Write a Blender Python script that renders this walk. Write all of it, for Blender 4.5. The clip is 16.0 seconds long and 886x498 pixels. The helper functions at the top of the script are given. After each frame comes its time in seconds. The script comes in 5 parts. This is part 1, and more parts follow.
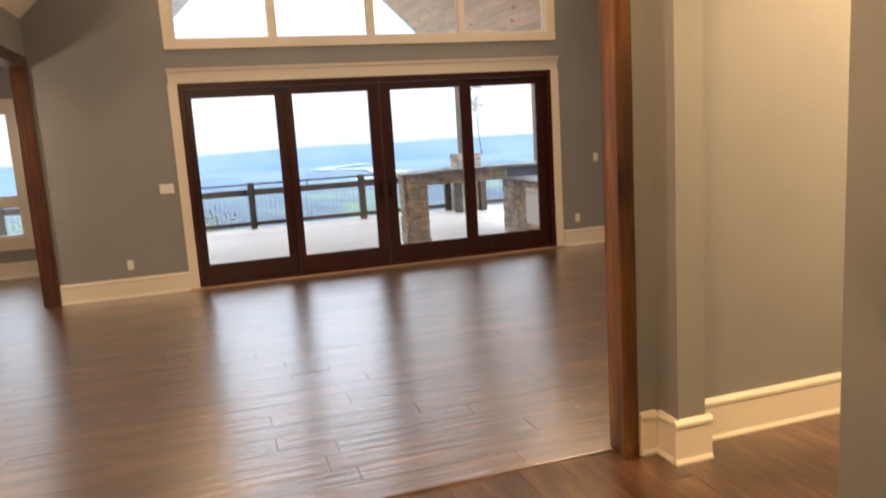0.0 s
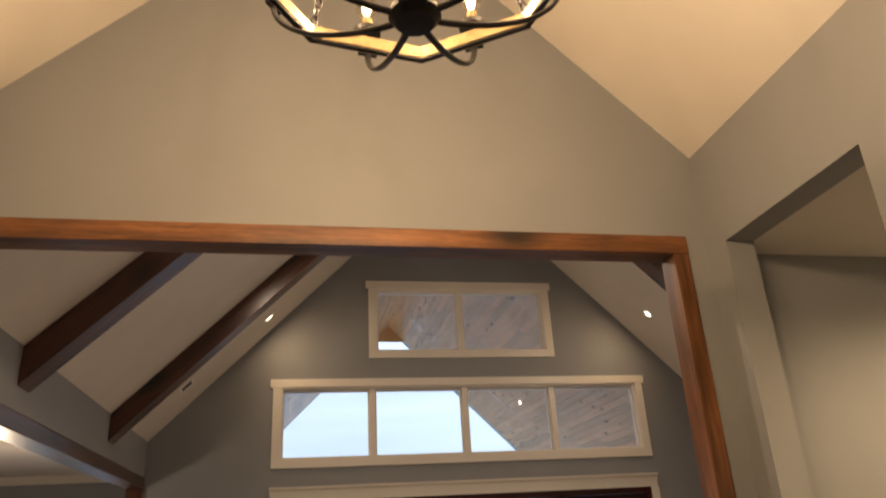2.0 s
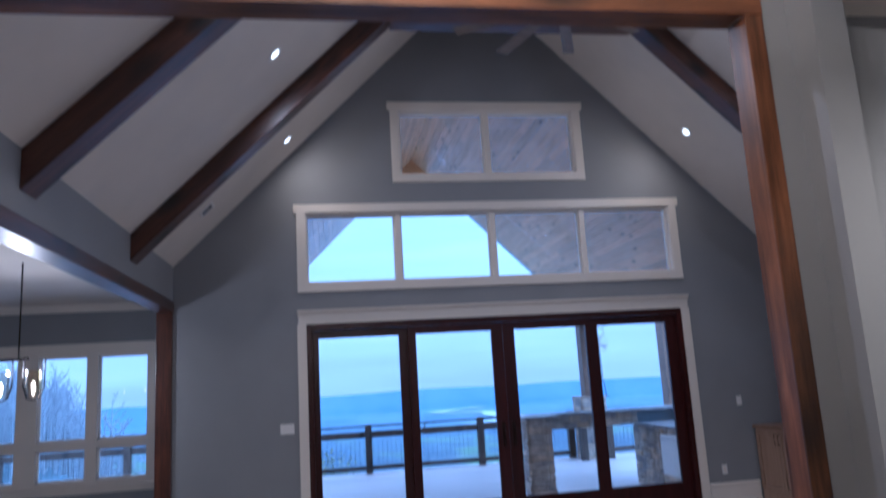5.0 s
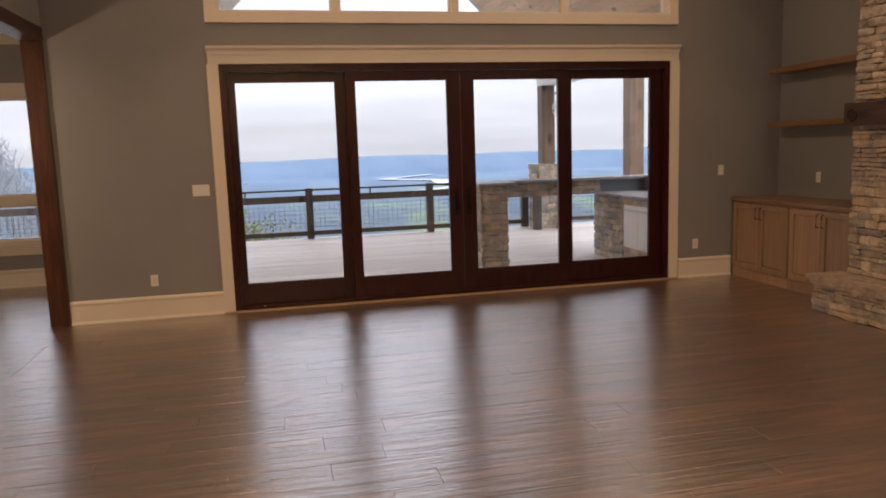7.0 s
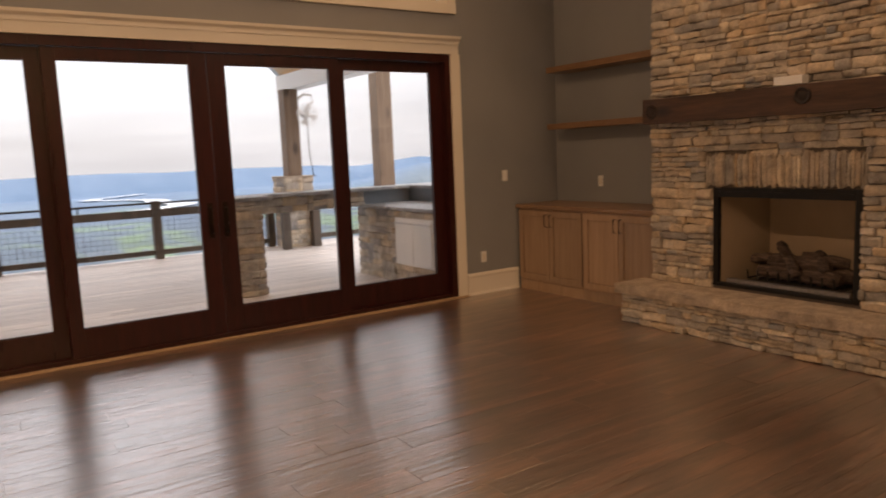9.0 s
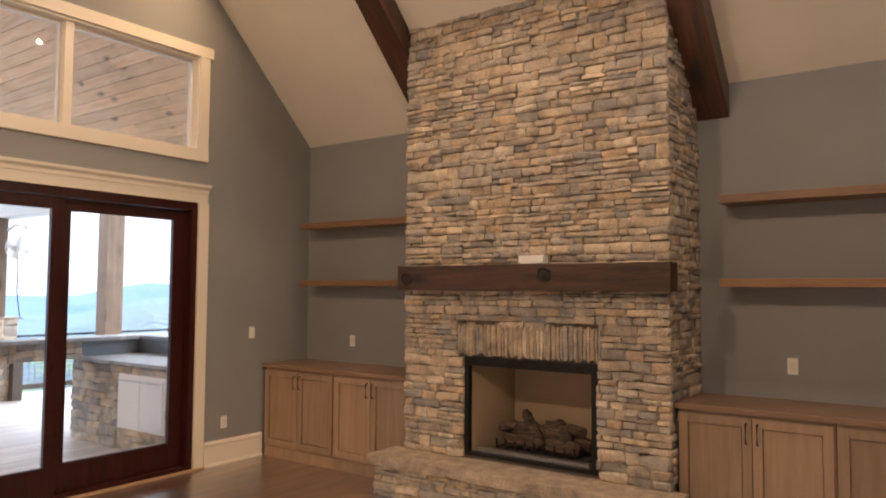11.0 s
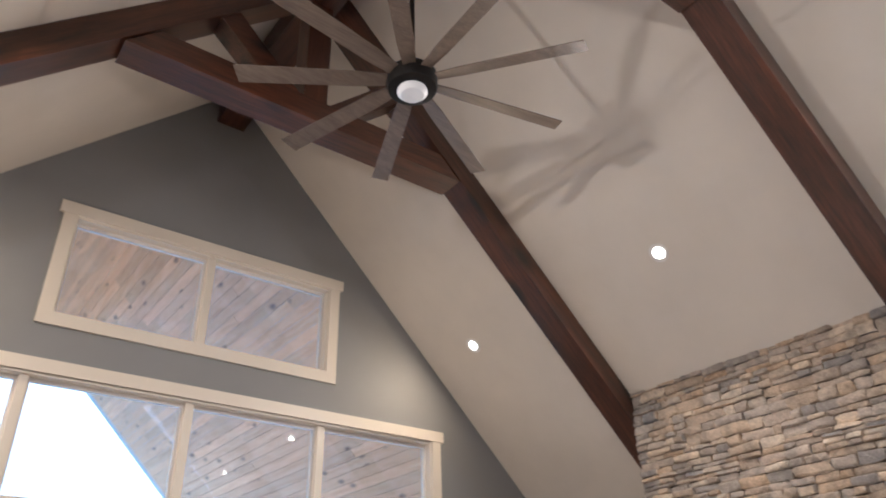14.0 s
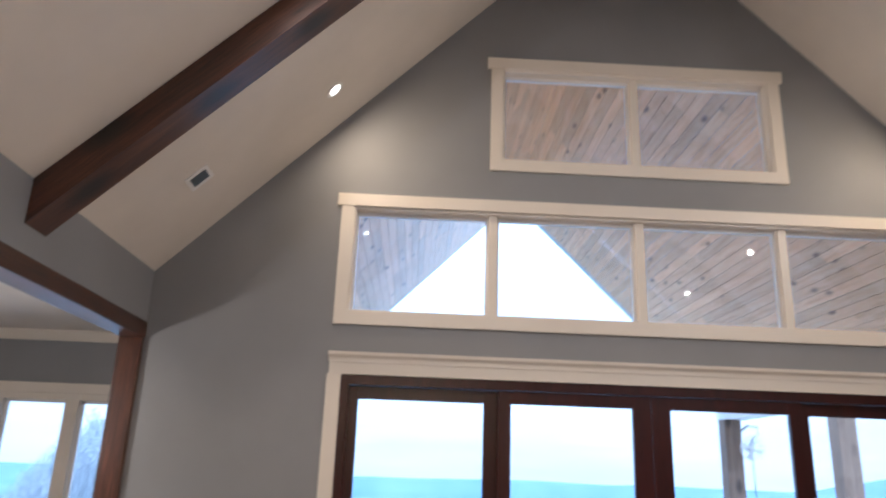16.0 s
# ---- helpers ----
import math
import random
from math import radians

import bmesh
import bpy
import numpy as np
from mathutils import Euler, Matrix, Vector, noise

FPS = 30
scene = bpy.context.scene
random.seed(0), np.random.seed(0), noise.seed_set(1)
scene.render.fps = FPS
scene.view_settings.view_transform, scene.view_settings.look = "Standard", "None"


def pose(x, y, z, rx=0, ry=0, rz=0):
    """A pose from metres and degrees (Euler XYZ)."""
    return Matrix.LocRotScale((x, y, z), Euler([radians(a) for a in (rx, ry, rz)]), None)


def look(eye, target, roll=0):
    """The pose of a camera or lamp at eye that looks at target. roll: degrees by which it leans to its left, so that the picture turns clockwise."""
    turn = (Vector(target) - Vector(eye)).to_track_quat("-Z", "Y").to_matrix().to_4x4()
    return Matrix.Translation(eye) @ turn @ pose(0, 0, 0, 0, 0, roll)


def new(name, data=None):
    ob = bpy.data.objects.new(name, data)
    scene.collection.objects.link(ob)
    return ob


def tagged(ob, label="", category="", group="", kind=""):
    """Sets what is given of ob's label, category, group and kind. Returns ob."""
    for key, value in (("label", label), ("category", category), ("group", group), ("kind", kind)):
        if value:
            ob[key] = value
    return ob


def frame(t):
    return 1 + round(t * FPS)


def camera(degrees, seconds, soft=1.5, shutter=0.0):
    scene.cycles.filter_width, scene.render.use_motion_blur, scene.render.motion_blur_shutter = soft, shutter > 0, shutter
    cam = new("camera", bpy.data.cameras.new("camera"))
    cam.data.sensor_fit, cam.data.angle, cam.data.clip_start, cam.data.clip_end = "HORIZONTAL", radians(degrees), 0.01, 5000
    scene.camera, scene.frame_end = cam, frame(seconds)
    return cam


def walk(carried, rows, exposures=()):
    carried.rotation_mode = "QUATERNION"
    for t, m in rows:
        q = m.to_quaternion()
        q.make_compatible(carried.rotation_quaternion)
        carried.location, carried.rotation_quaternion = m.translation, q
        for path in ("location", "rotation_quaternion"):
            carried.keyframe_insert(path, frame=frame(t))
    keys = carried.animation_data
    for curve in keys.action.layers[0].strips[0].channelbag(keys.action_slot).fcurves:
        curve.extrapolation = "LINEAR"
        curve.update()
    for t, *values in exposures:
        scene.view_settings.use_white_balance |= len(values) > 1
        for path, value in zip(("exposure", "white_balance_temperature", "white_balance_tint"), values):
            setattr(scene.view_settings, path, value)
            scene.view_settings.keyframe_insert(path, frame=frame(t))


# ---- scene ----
cam = camera(62.8, 16.0, soft=1.8, shutter=0.3)
PATH = [
    (0, (-2.17, -9.335, 1.733), (-1.584, -7.449, 1.415), -3.6),
    (0.3, (-2.168, -9.336, 1.694), (-1.621, -7.417, 1.554), -3.8),
    (0.5, (-2.176, -9.358, 1.698), (-1.651, -7.428, 1.686), -3.5),
    (1, (-2.254, -9.418, 1.762), (-1.772, -7.495, 2.031), -3.5),
    (1.5, (-2.274, -9.469, 1.83), (-1.838, -7.59, 2.358), -3.4),
    (2, (-2.239, -9.494, 1.892), (-1.853, -7.684, 2.65), -3.3),
    (2.5, (-2.226, -9.527, 1.926), (-1.877, -7.799, 2.87), -3.3),
    (3, (-2.21, -9.545, 1.95), (-1.886, -7.893, 3.03), -3.6),
    (3.5, (-2.208, -9.513, 1.945), (-1.9, -7.922, 3.117), -3.8),
    (4, (-2.237, -9.416, 1.942), (-1.915, -7.784, 3.052), -4.2),
    (4.5, (-2.293, -9.228, 1.856), (-1.944, -7.418, 2.633), -4.0),
    (5, (-2.204, -9.007, 1.711), (-1.88, -7.066, 2.07), -3.4),
    (5.2, (-2.16, -8.863, 1.704), (-1.846, -6.898, 1.897), -2.9),
    (7.3, (-1.917, -7.342, 1.553), (-1.437, -5.422, 1.27), -2.1),
    (7.5, (-1.949, -7.16, 1.519), (-1.426, -5.251, 1.233), -2.3),
    (8, (-1.948, -6.744, 1.536), (-1.28, -4.881, 1.243), -2.7),
    (8.5, (-1.859, -6.383, 1.5), (-1.001, -4.599, 1.219), -2.7),
    (9, (-1.867, -6.127, 1.512), (-0.758, -4.483, 1.25), -2.4),
    (9.5, (-1.894, -5.941, 1.552), (-0.554, -4.473, 1.33), -1.9),
    (9.7, (-1.846, -5.931, 1.555), (-0.433, -4.529, 1.359), -1.8),
    (11.8, (-1.749, -5.76, 1.756), (-0.103, -4.682, 2.112), -1.3),
    (12, (-1.781, -5.743, 1.765), (-0.157, -4.659, 2.2), -1.4),
    (12.5, (-1.807, -5.771, 1.843), (-0.276, -4.636, 2.45), -1.5),
    (13, (-1.827, -5.805, 1.877), (-0.431, -4.604, 2.658), -1.6),
    (13.5, (-1.942, -5.843, 1.846), (-0.694, -4.583, 2.77), -1.8),
    (14, (-1.915, -5.853, 1.927), (-0.85, -4.485, 2.924), -1.6),
    (14.5, (-1.973, -5.798, 1.909), (-1.1, -4.301, 2.909), -0.8),
    (15, (-1.951, -5.789, 1.806), (-1.315, -4.139, 2.74), 0.1),
    (15.5, (-1.862, -5.791, 1.749), (-1.513, -3.987, 2.538), 1.4),
    (16, (-1.849, -5.731, 1.796), (-1.793, -3.819, 2.38), 2.1),
]
walk(cam, [(t, look(eye, target, roll)) for t, eye, target, roll in PATH], exposures=[
    (0.0, 0.46, 6100, 11), (0.5, 0.12, 6700, 12), (1.5, -0.2, 6400, 11), (2.0, -0.3, 5500, 9), (2.5, -0.52, 4500, 9), (3.0, -0.72, 4030, 8),
    (3.5, -0.73, 3800, 8), (4.0, -0.66, 3700, 9), (4.6, -0.42, 3550, 14), (5.2, -0.24, 3900, 14), (7.3, -0.14, 6700, 20), (8.5, -0.06, 7000, 20), (9.7, 0.0, 7300, 22),
    (11.8, 1.08, 4900, 9), (12.6, 0.92, 4600, 8), (13.0, 0.90, 4550, 8), (14.0, 0.88, 4480, 8), (15.0, 0.9, 4320, 7), (16.0, 0.62, 4470, 9)])

# ---- world and sun ----
world = bpy.data.worlds.new("sky")
scene.world = world
world.use_nodes = True
wn = world.node_tree
bg = wn.nodes["Background"]
sky = wn.nodes.new("ShaderNodeTexSky")
sky.sky_type = "NISHITA"
sky.sun_disc = False
sky.sun_elevation, sky.sun_rotation = radians(38), radians(150)
sky.air_density, sky.dust_density, sky.ozone_density = 1.0, 1.5, 1.0
cloud = wn.nodes.new("ShaderNodeMix")
cloud.data_type = "RGBA"
cloud.inputs[0].default_value = 0.88
up = wn.nodes.new("ShaderNodeTexCoord")
parts_of = wn.nodes.new("ShaderNodeSeparateXYZ")
wn.links.new(up.outputs["Generated"], parts_of.inputs[0])
layer = wn.nodes.new("ShaderNodeMapRange")       # an overcast sky is brighter overhead than at the horizon
layer.inputs[3].default_value, layer.inputs[4].default_value = 7.2, 27.0
wn.links.new(parts_of.outputs[2], layer.inputs[0])
streak = wn.nodes.new("ShaderNodeMapping")
streak.inputs["Scale"].default_value = (1.5, 1.5, 14.0)
wn.links.new(up.outputs["Generated"], streak.inputs["Vector"])
drift = wn.nodes.new("ShaderNodeTexNoise")
drift.inputs["Scale"].default_value, drift.inputs["Detail"].default_value = 1.6, 4.0
wn.links.new(streak.outputs[0], drift.inputs["Vector"])
thick = wn.nodes.new("ShaderNodeMapRange")
thick.inputs[1].default_value, thick.inputs[2].default_value = 0.3, 0.7
thick.inputs[3].default_value, thick.inputs[4].default_value = 0.82, 1.12
wn.links.new(drift.outputs["Fac"], thick.inputs[0])
cover = wn.nodes.new("ShaderNodeMath")
cover.operation = "MULTIPLY"
wn.links.new(layer.outputs[0], cover.inputs[0])
wn.links.new(thick.outputs[0], cover.inputs[1])
tone = wn.nodes.new("ShaderNodeCombineColor")
for k, cast in enumerate((0.96, 1.0, 1.07)):
    shade_of = wn.nodes.new("ShaderNodeMath")
    shade_of.operation = "MULTIPLY"
    shade_of.inputs[1].default_value = cast
    wn.links.new(cover.outputs[0], shade_of.inputs[0])
    wn.links.new(shade_of.outputs[0], tone.inputs[k])
wn.links.new(tone.outputs[0], cloud.inputs[7])
wn.links.new(sky.outputs[0], cloud.inputs[6])
wn.links.new(cloud.outputs[2], bg.inputs[0])
bg.inputs[1].default_value = 0.145
sun = new("sun", bpy.data.lights.new("sun", "SUN"))
sun.data.energy, sun.data.angle, sun.data.color = 0.8, radians(20), (1.0, 0.95, 0.88)
sun.matrix_world = look((0, 0, 50), (-15, 25, 0))

# ---- plan ----
XL, XR, XC = -3.995, 3.875, -0.06      # great room side walls and ridge line
EAVE, RISE = 3.25, 1.0                 # height of the eaves, slope of the ceiling
YS, YF = -6.06, -6.20                  # south wall: room side, foyer side
FL, FR = -3.88, -0.070                 # foyer side walls
HALF = XR - XC


def ceil_z(x):
    return EAVE + (HALF - abs(x - XC)) * RISE


CAN_SPOTS = [(2.44, -0.71), (2.445, -2.99), (-2.60, -0.58), (-2.585, -2.84), (2.45, -5.3), (-2.59, -5.2)]
GOLD, WARM, AMBER = (1.0, 0.61, 0.29), (1.0, 0.69, 0.42), (1.0, 0.60, 0.27)
for cx, cy in CAN_SPOTS:
    lamp = new("can_lamp", bpy.data.lights.new("can_lamp", "AREA"))
    lamp.data.energy, lamp.data.color, lamp.data.shape, lamp.data.size = (11.5 if cy > -1 else 33), (GOLD if cy > -1 else WARM), "DISK", 0.07
    lamp.data.spread = radians(176)
    inward = -0.7 if cx > XC else 0.7
    lamp.matrix_world = look((cx + inward * 0.02, cy, ceil_z(cx) - 0.02), (cx + inward, cy, ceil_z(cx) - 0.72))
lamp = new("hall_lamp", bpy.data.lights.new("hall_lamp", "SPOT"))
lamp.data.energy, lamp.data.color = 390, (1.0, 0.62, 0.28)
lamp.data.spot_size, lamp.data.spot_blend, lamp.data.shadow_soft_size = radians(150), 0.5, 0.05
lamp.matrix_world = look((1.9, -7.7, 3.255), (1.5, -7.4, 0))
lamp = new("dining_lamp", bpy.data.lights.new("dining_lamp", "POINT"))
lamp.data.energy, lamp.data.color, lamp.data.shadow_soft_size = 60, WARM, 0.06
lamp.location = (-5.3, -1.1, 2.05)
CH = Vector((-1.967, -8.04, 3.137))     # chandelier hub
RING_R, RING_Z, TURN = 0.48, 3.375, 32.5
for k in range(8):
    a = radians(22.5 + 45 * k + TURN)
    lamp = new("bulb_lamp", bpy.data.lights.new("bulb_lamp", "POINT"))
    lamp.data.energy, lamp.data.color, lamp.data.shadow_soft_size = 26, AMBER, 0.02
    r = RING_R * math.cos(radians(22.5))
    lamp.location = (CH.x + r * math.cos(a), CH.y + r * math.sin(a), RING_Z + 0.155)


# ---- material tools ----
def mat(name, build):
    m = bpy.data.materials.new(name)
    m.use_nodes = True
    nt = m.node_tree
    bsdf = nt.nodes["Principled BSDF"]
    build(nt, bsdf)
    return m


def add(nt, kind, **values):
    n = nt.nodes.new(kind)
    for key, v in values.items():
        n.inputs[key.replace("_", " ")].default_value = v
    return n


def coords(nt, scale=(1, 1, 1), kind="Object"):
    tc = nt.nodes.new("ShaderNodeTexCoord")
    mp = nt.nodes.new("ShaderNodeMapping")
    mp.inputs["Scale"].default_value = scale
    if kind == "World":
        geo = nt.nodes.new("ShaderNodeNewGeometry")
        nt.links.new(geo.outputs["Position"], mp.inputs["Vector"])
    else:
        nt.links.new(tc.outputs[kind], mp.inputs["Vector"])
    return mp.outputs["Vector"]


def noise_at(nt, vec, scale, detail=4.0, rough=0.55):
    n = add(nt, "ShaderNodeTexNoise", Scale=scale, Detail=detail, Roughness=rough)
    nt.links.new(vec, n.inputs["Vector"])
    return n.outputs["Fac"]


def ramp(nt, fac, stops):
    r = nt.nodes.new("ShaderNodeValToRGB")
    while len(r.color_ramp.elements) < len(stops):
        r.color_ramp.elements.new(0.5)
    for e, (p, c) in zip(r.color_ramp.elements, stops):
        e.position, e.color = p, (*c, 1)
    nt.links.new(fac, r.inputs["Fac"])
    return r.outputs["Color"]


def blend(nt, fac, a, b, kind="MIX"):
    n = nt.nodes.new("ShaderNodeMix")
    n.data_type, n.blend_type = "RGBA", kind
    for sock, v in ((n.inputs[0], fac), (n.inputs[6], a), (n.inputs[7], b)):
        if isinstance(v, (int, float)):
            sock.default_value = v
        elif isinstance(v, tuple):
            sock.default_value = (*v, 1)
        else:
            nt.links.new(v, sock)
    return n.outputs[2]


def bump(nt, bsdf, height, strength, distance=0.01):
    b = add(nt, "ShaderNodeBump", Strength=strength, Distance=distance)
    nt.links.new(height, b.inputs["Height"])
    nt.links.new(b.outputs[0], bsdf.inputs["Normal"])


def spread(nt, fac, low, high):
    n = nt.nodes.new("ShaderNodeMapRange")
    n.inputs[3].default_value, n.inputs[4].default_value = low, high
    nt.links.new(fac, n.inputs[0])
    return n.outputs[0]


def paint(name, base, rough=0.55, var=0.06, grain=220, strength=0.12):
    def build(nt, b):
        v = coords(nt, kind="World")
        big = noise_at(nt, v, 1.3, 5)
        fine = noise_at(nt, v, grain, 2)
        lo = tuple(c * (1 - var) for c in base)
        hi = tuple(min(1, c * (1 + var)) for c in base)
        col = ramp(nt, big, [(0.3, lo), (0.7, hi)])
        nt.links.new(col, b.inputs["Base Color"])
        nt.links.new(spread(nt, big, rough - 0.06, rough + 0.06), b.inputs["Roughness"])
        bump(nt, b, fine, strength, 0.002)
    return mat(name, build)


def wood(name, dark, mid, light, axis=0, rough=0.45, scale=1.0, knots=True, random_by="Object", coat=0.0, coat_ior=3.5, coat_rough=0.25, ior=1.5, contrast=1.0, shine=0.5, streaks=0.0, tilt=0.0, knot=0.45, knot_size=1.0, wavy=0.0):
    """Timber with its grain along one axis: 0 x, 1 y, 2 z, in world space, turned by tilt degrees about y."""
    def build(nt, b):
        stretch = [9.0 * scale] * 3
        stretch[axis] = 0.6 * scale
        info = nt.nodes.new("ShaderNodeObjectInfo")
        geo = nt.nodes.new("ShaderNodeNewGeometry")
        rnd = info.outputs["Random"] if random_by == "Object" else geo.outputs["Random Per Island"]
        pos = geo.outputs["Position"]
        shift = nt.nodes.new("ShaderNodeVectorMath")
        shift.operation = "MULTIPLY_ADD"
        comb = nt.nodes.new("ShaderNodeCombineXYZ")
        for k in range(3):
            nt.links.new(rnd, comb.inputs[k])
        nt.links.new(comb.outputs[0], shift.inputs[0])
        shift.inputs[1].default_value = (37.0, 23.0, 11.0)
        turn = nt.nodes.new("ShaderNodeMapping")
        turn.inputs["Rotation"].default_value = (0, radians(tilt), 0)
        nt.links.new(pos, turn.inputs["Vector"])
        nt.links.new(turn.outputs[0], shift.inputs[2])
        mp = nt.nodes.new("ShaderNodeMapping")
        mp.inputs["Scale"].default_value = stretch
        nt.links.new(shift.outputs[0], mp.inputs["Vector"])
        v = mp.outputs["Vector"]
        n1 = noise_at(nt, v, 1.6, 7, 0.62)
        n2 = noise_at(nt, v, 9.0, 3, 0.6)
        col = ramp(nt, n1, [(0.33, dark), (0.5, mid), (0.68, light)])
        col = blend(nt, 0.45 * contrast, col, ramp(nt, n2, [(0.3, dark), (0.72, light)]), "MIX")
        if streaks:
            ms = nt.nodes.new("ShaderNodeMapping")
            st = [5.0] * 3
            st[axis] = 1.1
            ms.inputs["Scale"].default_value = st
            nt.links.new(shift.outputs[0], ms.inputs["Vector"])
            n3 = noise_at(nt, ms.outputs[0], 1.0, 6, 0.7)
            col = blend(nt, streaks, col, ramp(nt, n3, [(0.36, (0.35, 0.30, 0.27)), (0.5, (0.9, 0.85, 0.82)), (0.66, (1.7, 1.6, 1.5))]), "MULTIPLY")
        if knots:
            mk = nt.nodes.new("ShaderNodeMapping")
            ks = [3.2 * scale] * 3
            ks[axis] = 1.5 * scale
            mk.inputs["Scale"].default_value = ks
            nt.links.new(shift.outputs[0], mk.inputs["Vector"])
            vo = add(nt, "ShaderNodeTexVoronoi", Scale=1.0)
            nt.links.new(mk.outputs[0], vo.inputs["Vector"])
            k = ramp(nt, vo.outputs["Distance"], [(0.09 * knot_size, (1, 1, 1)), (0.25 * knot_size, (0, 0, 0))])
            col = blend(nt, k, col, tuple(c * knot for c in dark))
        tone = ramp(nt, rnd, [(0.0, (0.84, 0.84, 0.84)), (1.0, (1.15, 1.13, 1.1))])
        col = blend(nt, 1.0, col, tone, "MULTIPLY")
        nt.links.new(col, b.inputs["Base Color"])
        nt.links.new(spread(nt, n2, rough - 0.08, rough + 0.1), b.inputs["Roughness"])
        b.inputs["Coat Weight"].default_value = coat
        b.inputs["Coat Roughness"].default_value = coat_rough
        b.inputs["Coat IOR"].default_value = coat_ior
        b.inputs["Specular IOR Level"].default_value = shine
        b.inputs["IOR"].default_value = ior
        if wavy:
            mw = nt.nodes.new("ShaderNodeMapping")
            ws = [24.0] * 3
            ws[axis] = 1.7
            mw.inputs["Scale"].default_value = ws
            nt.links.new(shift.outputs[0], mw.inputs["Vector"])
            n4 = noise_at(nt, mw.outputs[0], 1.0, 4, 0.6)
            both = nt.nodes.new("ShaderNodeMath")
            both.operation = "MULTIPLY_ADD"
            both.inputs[1].default_value = 0.12
            nt.links.new(n2, both.inputs[0])
            nt.links.new(n4, both.inputs[2])
            bump(nt, b, both.outputs[0], 1.0, wavy)
            nt.links.new(nt.nodes[-1].outputs["Normal"], b.inputs["Coat Normal"])
            nt.links.new(spread(nt, n4, 0.13, 0.31), b.inputs["Coat Roughness"])
        else:
            bump(nt, b, n2, 0.18, 0.004)
    return mat(name, build)


def stone(name, palette, random_by="Object", rough=0.85):
    def build(nt, b):
        info = nt.nodes.new("ShaderNodeObjectInfo")
        geo = nt.nodes.new("ShaderNodeNewGeometry")
        rnd = info.outputs["Random"] if random_by == "Object" else geo.outputs["Random Per Island"]
        v = coords(nt, kind="World")
        n1 = noise_at(nt, v, 9, 6, 0.65)
        n2 = noise_at(nt, v, 70, 4, 0.6)
        steps = [(i / len(palette), c) for i, c in enumerate(palette)]
        base = ramp(nt, rnd, steps)
        col = blend(nt, 0.75, base, ramp(nt, n1, [(0.28, (0.50, 0.49, 0.49)), (0.72, (1.65, 1.58, 1.48))]), "MULTIPLY")
        col = blend(nt, 0.5, col, ramp(nt, n2, [(0.3, (0.6, 0.6, 0.6)), (0.7, (1.3, 1.3, 1.3))]), "MULTIPLY")
        nt.links.new(col, b.inputs["Base Color"])
        b.inputs["Roughness"].default_value = rough
        both = nt.nodes.new("ShaderNodeMath")
        both.operation = "MULTIPLY_ADD"
        both.inputs[1].default_value = 0.35
        nt.links.new(n2, both.inputs[0])
        nt.links.new(n1, both.inputs[2])
        bump(nt, b, both.outputs[0], 1.0, 0.03)
    return mat(name, build)


def metal(name, base, rough=0.4, metallic=0.85):
    def build(nt, b):
        v = coords(nt, kind="World")
        n = noise_at(nt, v, 40, 4)
        nt.links.new(ramp(nt, n, [(0.3, tuple(c * 0.8 for c in base)), (0.7, tuple(c * 1.2 for c in base))]), b.inputs["Base Color"])
        nt.links.new(spread(nt, n, rough - 0.08, rough + 0.12), b.inputs["Roughness"])
        b.inputs["Metallic"].default_value = metallic
    return mat(name, build)


def glow(name, color, strength):
    def build(nt, b):
        b.inputs["Emission Color"].default_value = (*color, 1)
        b.inputs["Emission Strength"].default_value = strength
        b.inputs["Base Color"].default_value = (0.8, 0.8, 0.8, 1)
    return mat(name, build)


def glass(name, tint=(1, 1, 1), gloss=1.0):
    def build(nt, b):
        out = nt.nodes["Material Output"]
        tr = nt.nodes.new("ShaderNodeBsdfTransparent")
        tr.inputs[0].default_value = (*tint, 1)
        gl = nt.nodes.new("ShaderNodeBsdfGlossy")
        gl.inputs["Roughness"].default_value = 0.01
        fr = add(nt, "ShaderNodeFresnel", IOR=1.45)
        mul = nt.nodes.new("ShaderNodeMath")
        mul.operation = "MULTIPLY"
        mul.inputs[1].default_value = gloss
        mix = nt.nodes.new("ShaderNodeMixShader")
        nt.links.new(fr.outputs[0], mul.inputs[0])
        nt.links.new(mul.outputs[0], mix.inputs[0])
        nt.links.new(tr.outputs[0], mix.inputs[1])
        nt.links.new(gl.outputs[0], mix.inputs[2])
        nt.links.new(mix.outputs[0], out.inputs["Surface"])
    return mat(name, build)


WALL = paint("wall_paint_grey", (0.262, 0.270, 0.280), 0.6)
CEIL = paint("ceiling_paint", (0.71, 0.665, 0.59), 0.7)
TRIM = paint("trim_paint", (0.78, 0.73, 0.64), 0.35, 0.03, 60, 0.05)
WHITE = paint("white_plastic", (0.82, 0.81, 0.79), 0.35, 0.02, 60, 0.03)
BEAM_X = wood("stained_pine_along_x", (0.009, 0.0026, 0.0015), (0.050, 0.0150, 0.0066), (0.140, 0.049, 0.020), 0, 0.4, streaks=0.35, knot=0.25, coat=0.5, coat_ior=1.5, coat_rough=0.33, knot_size=1.25)
BEAM_Y = wood("stained_pine_along_y", (0.009, 0.0026, 0.0015), (0.050, 0.0150, 0.0066), (0.140, 0.049, 0.020), 1, 0.4, streaks=0.35, knot=0.25, coat=0.5, coat_ior=1.5, coat_rough=0.33, knot_size=1.25)
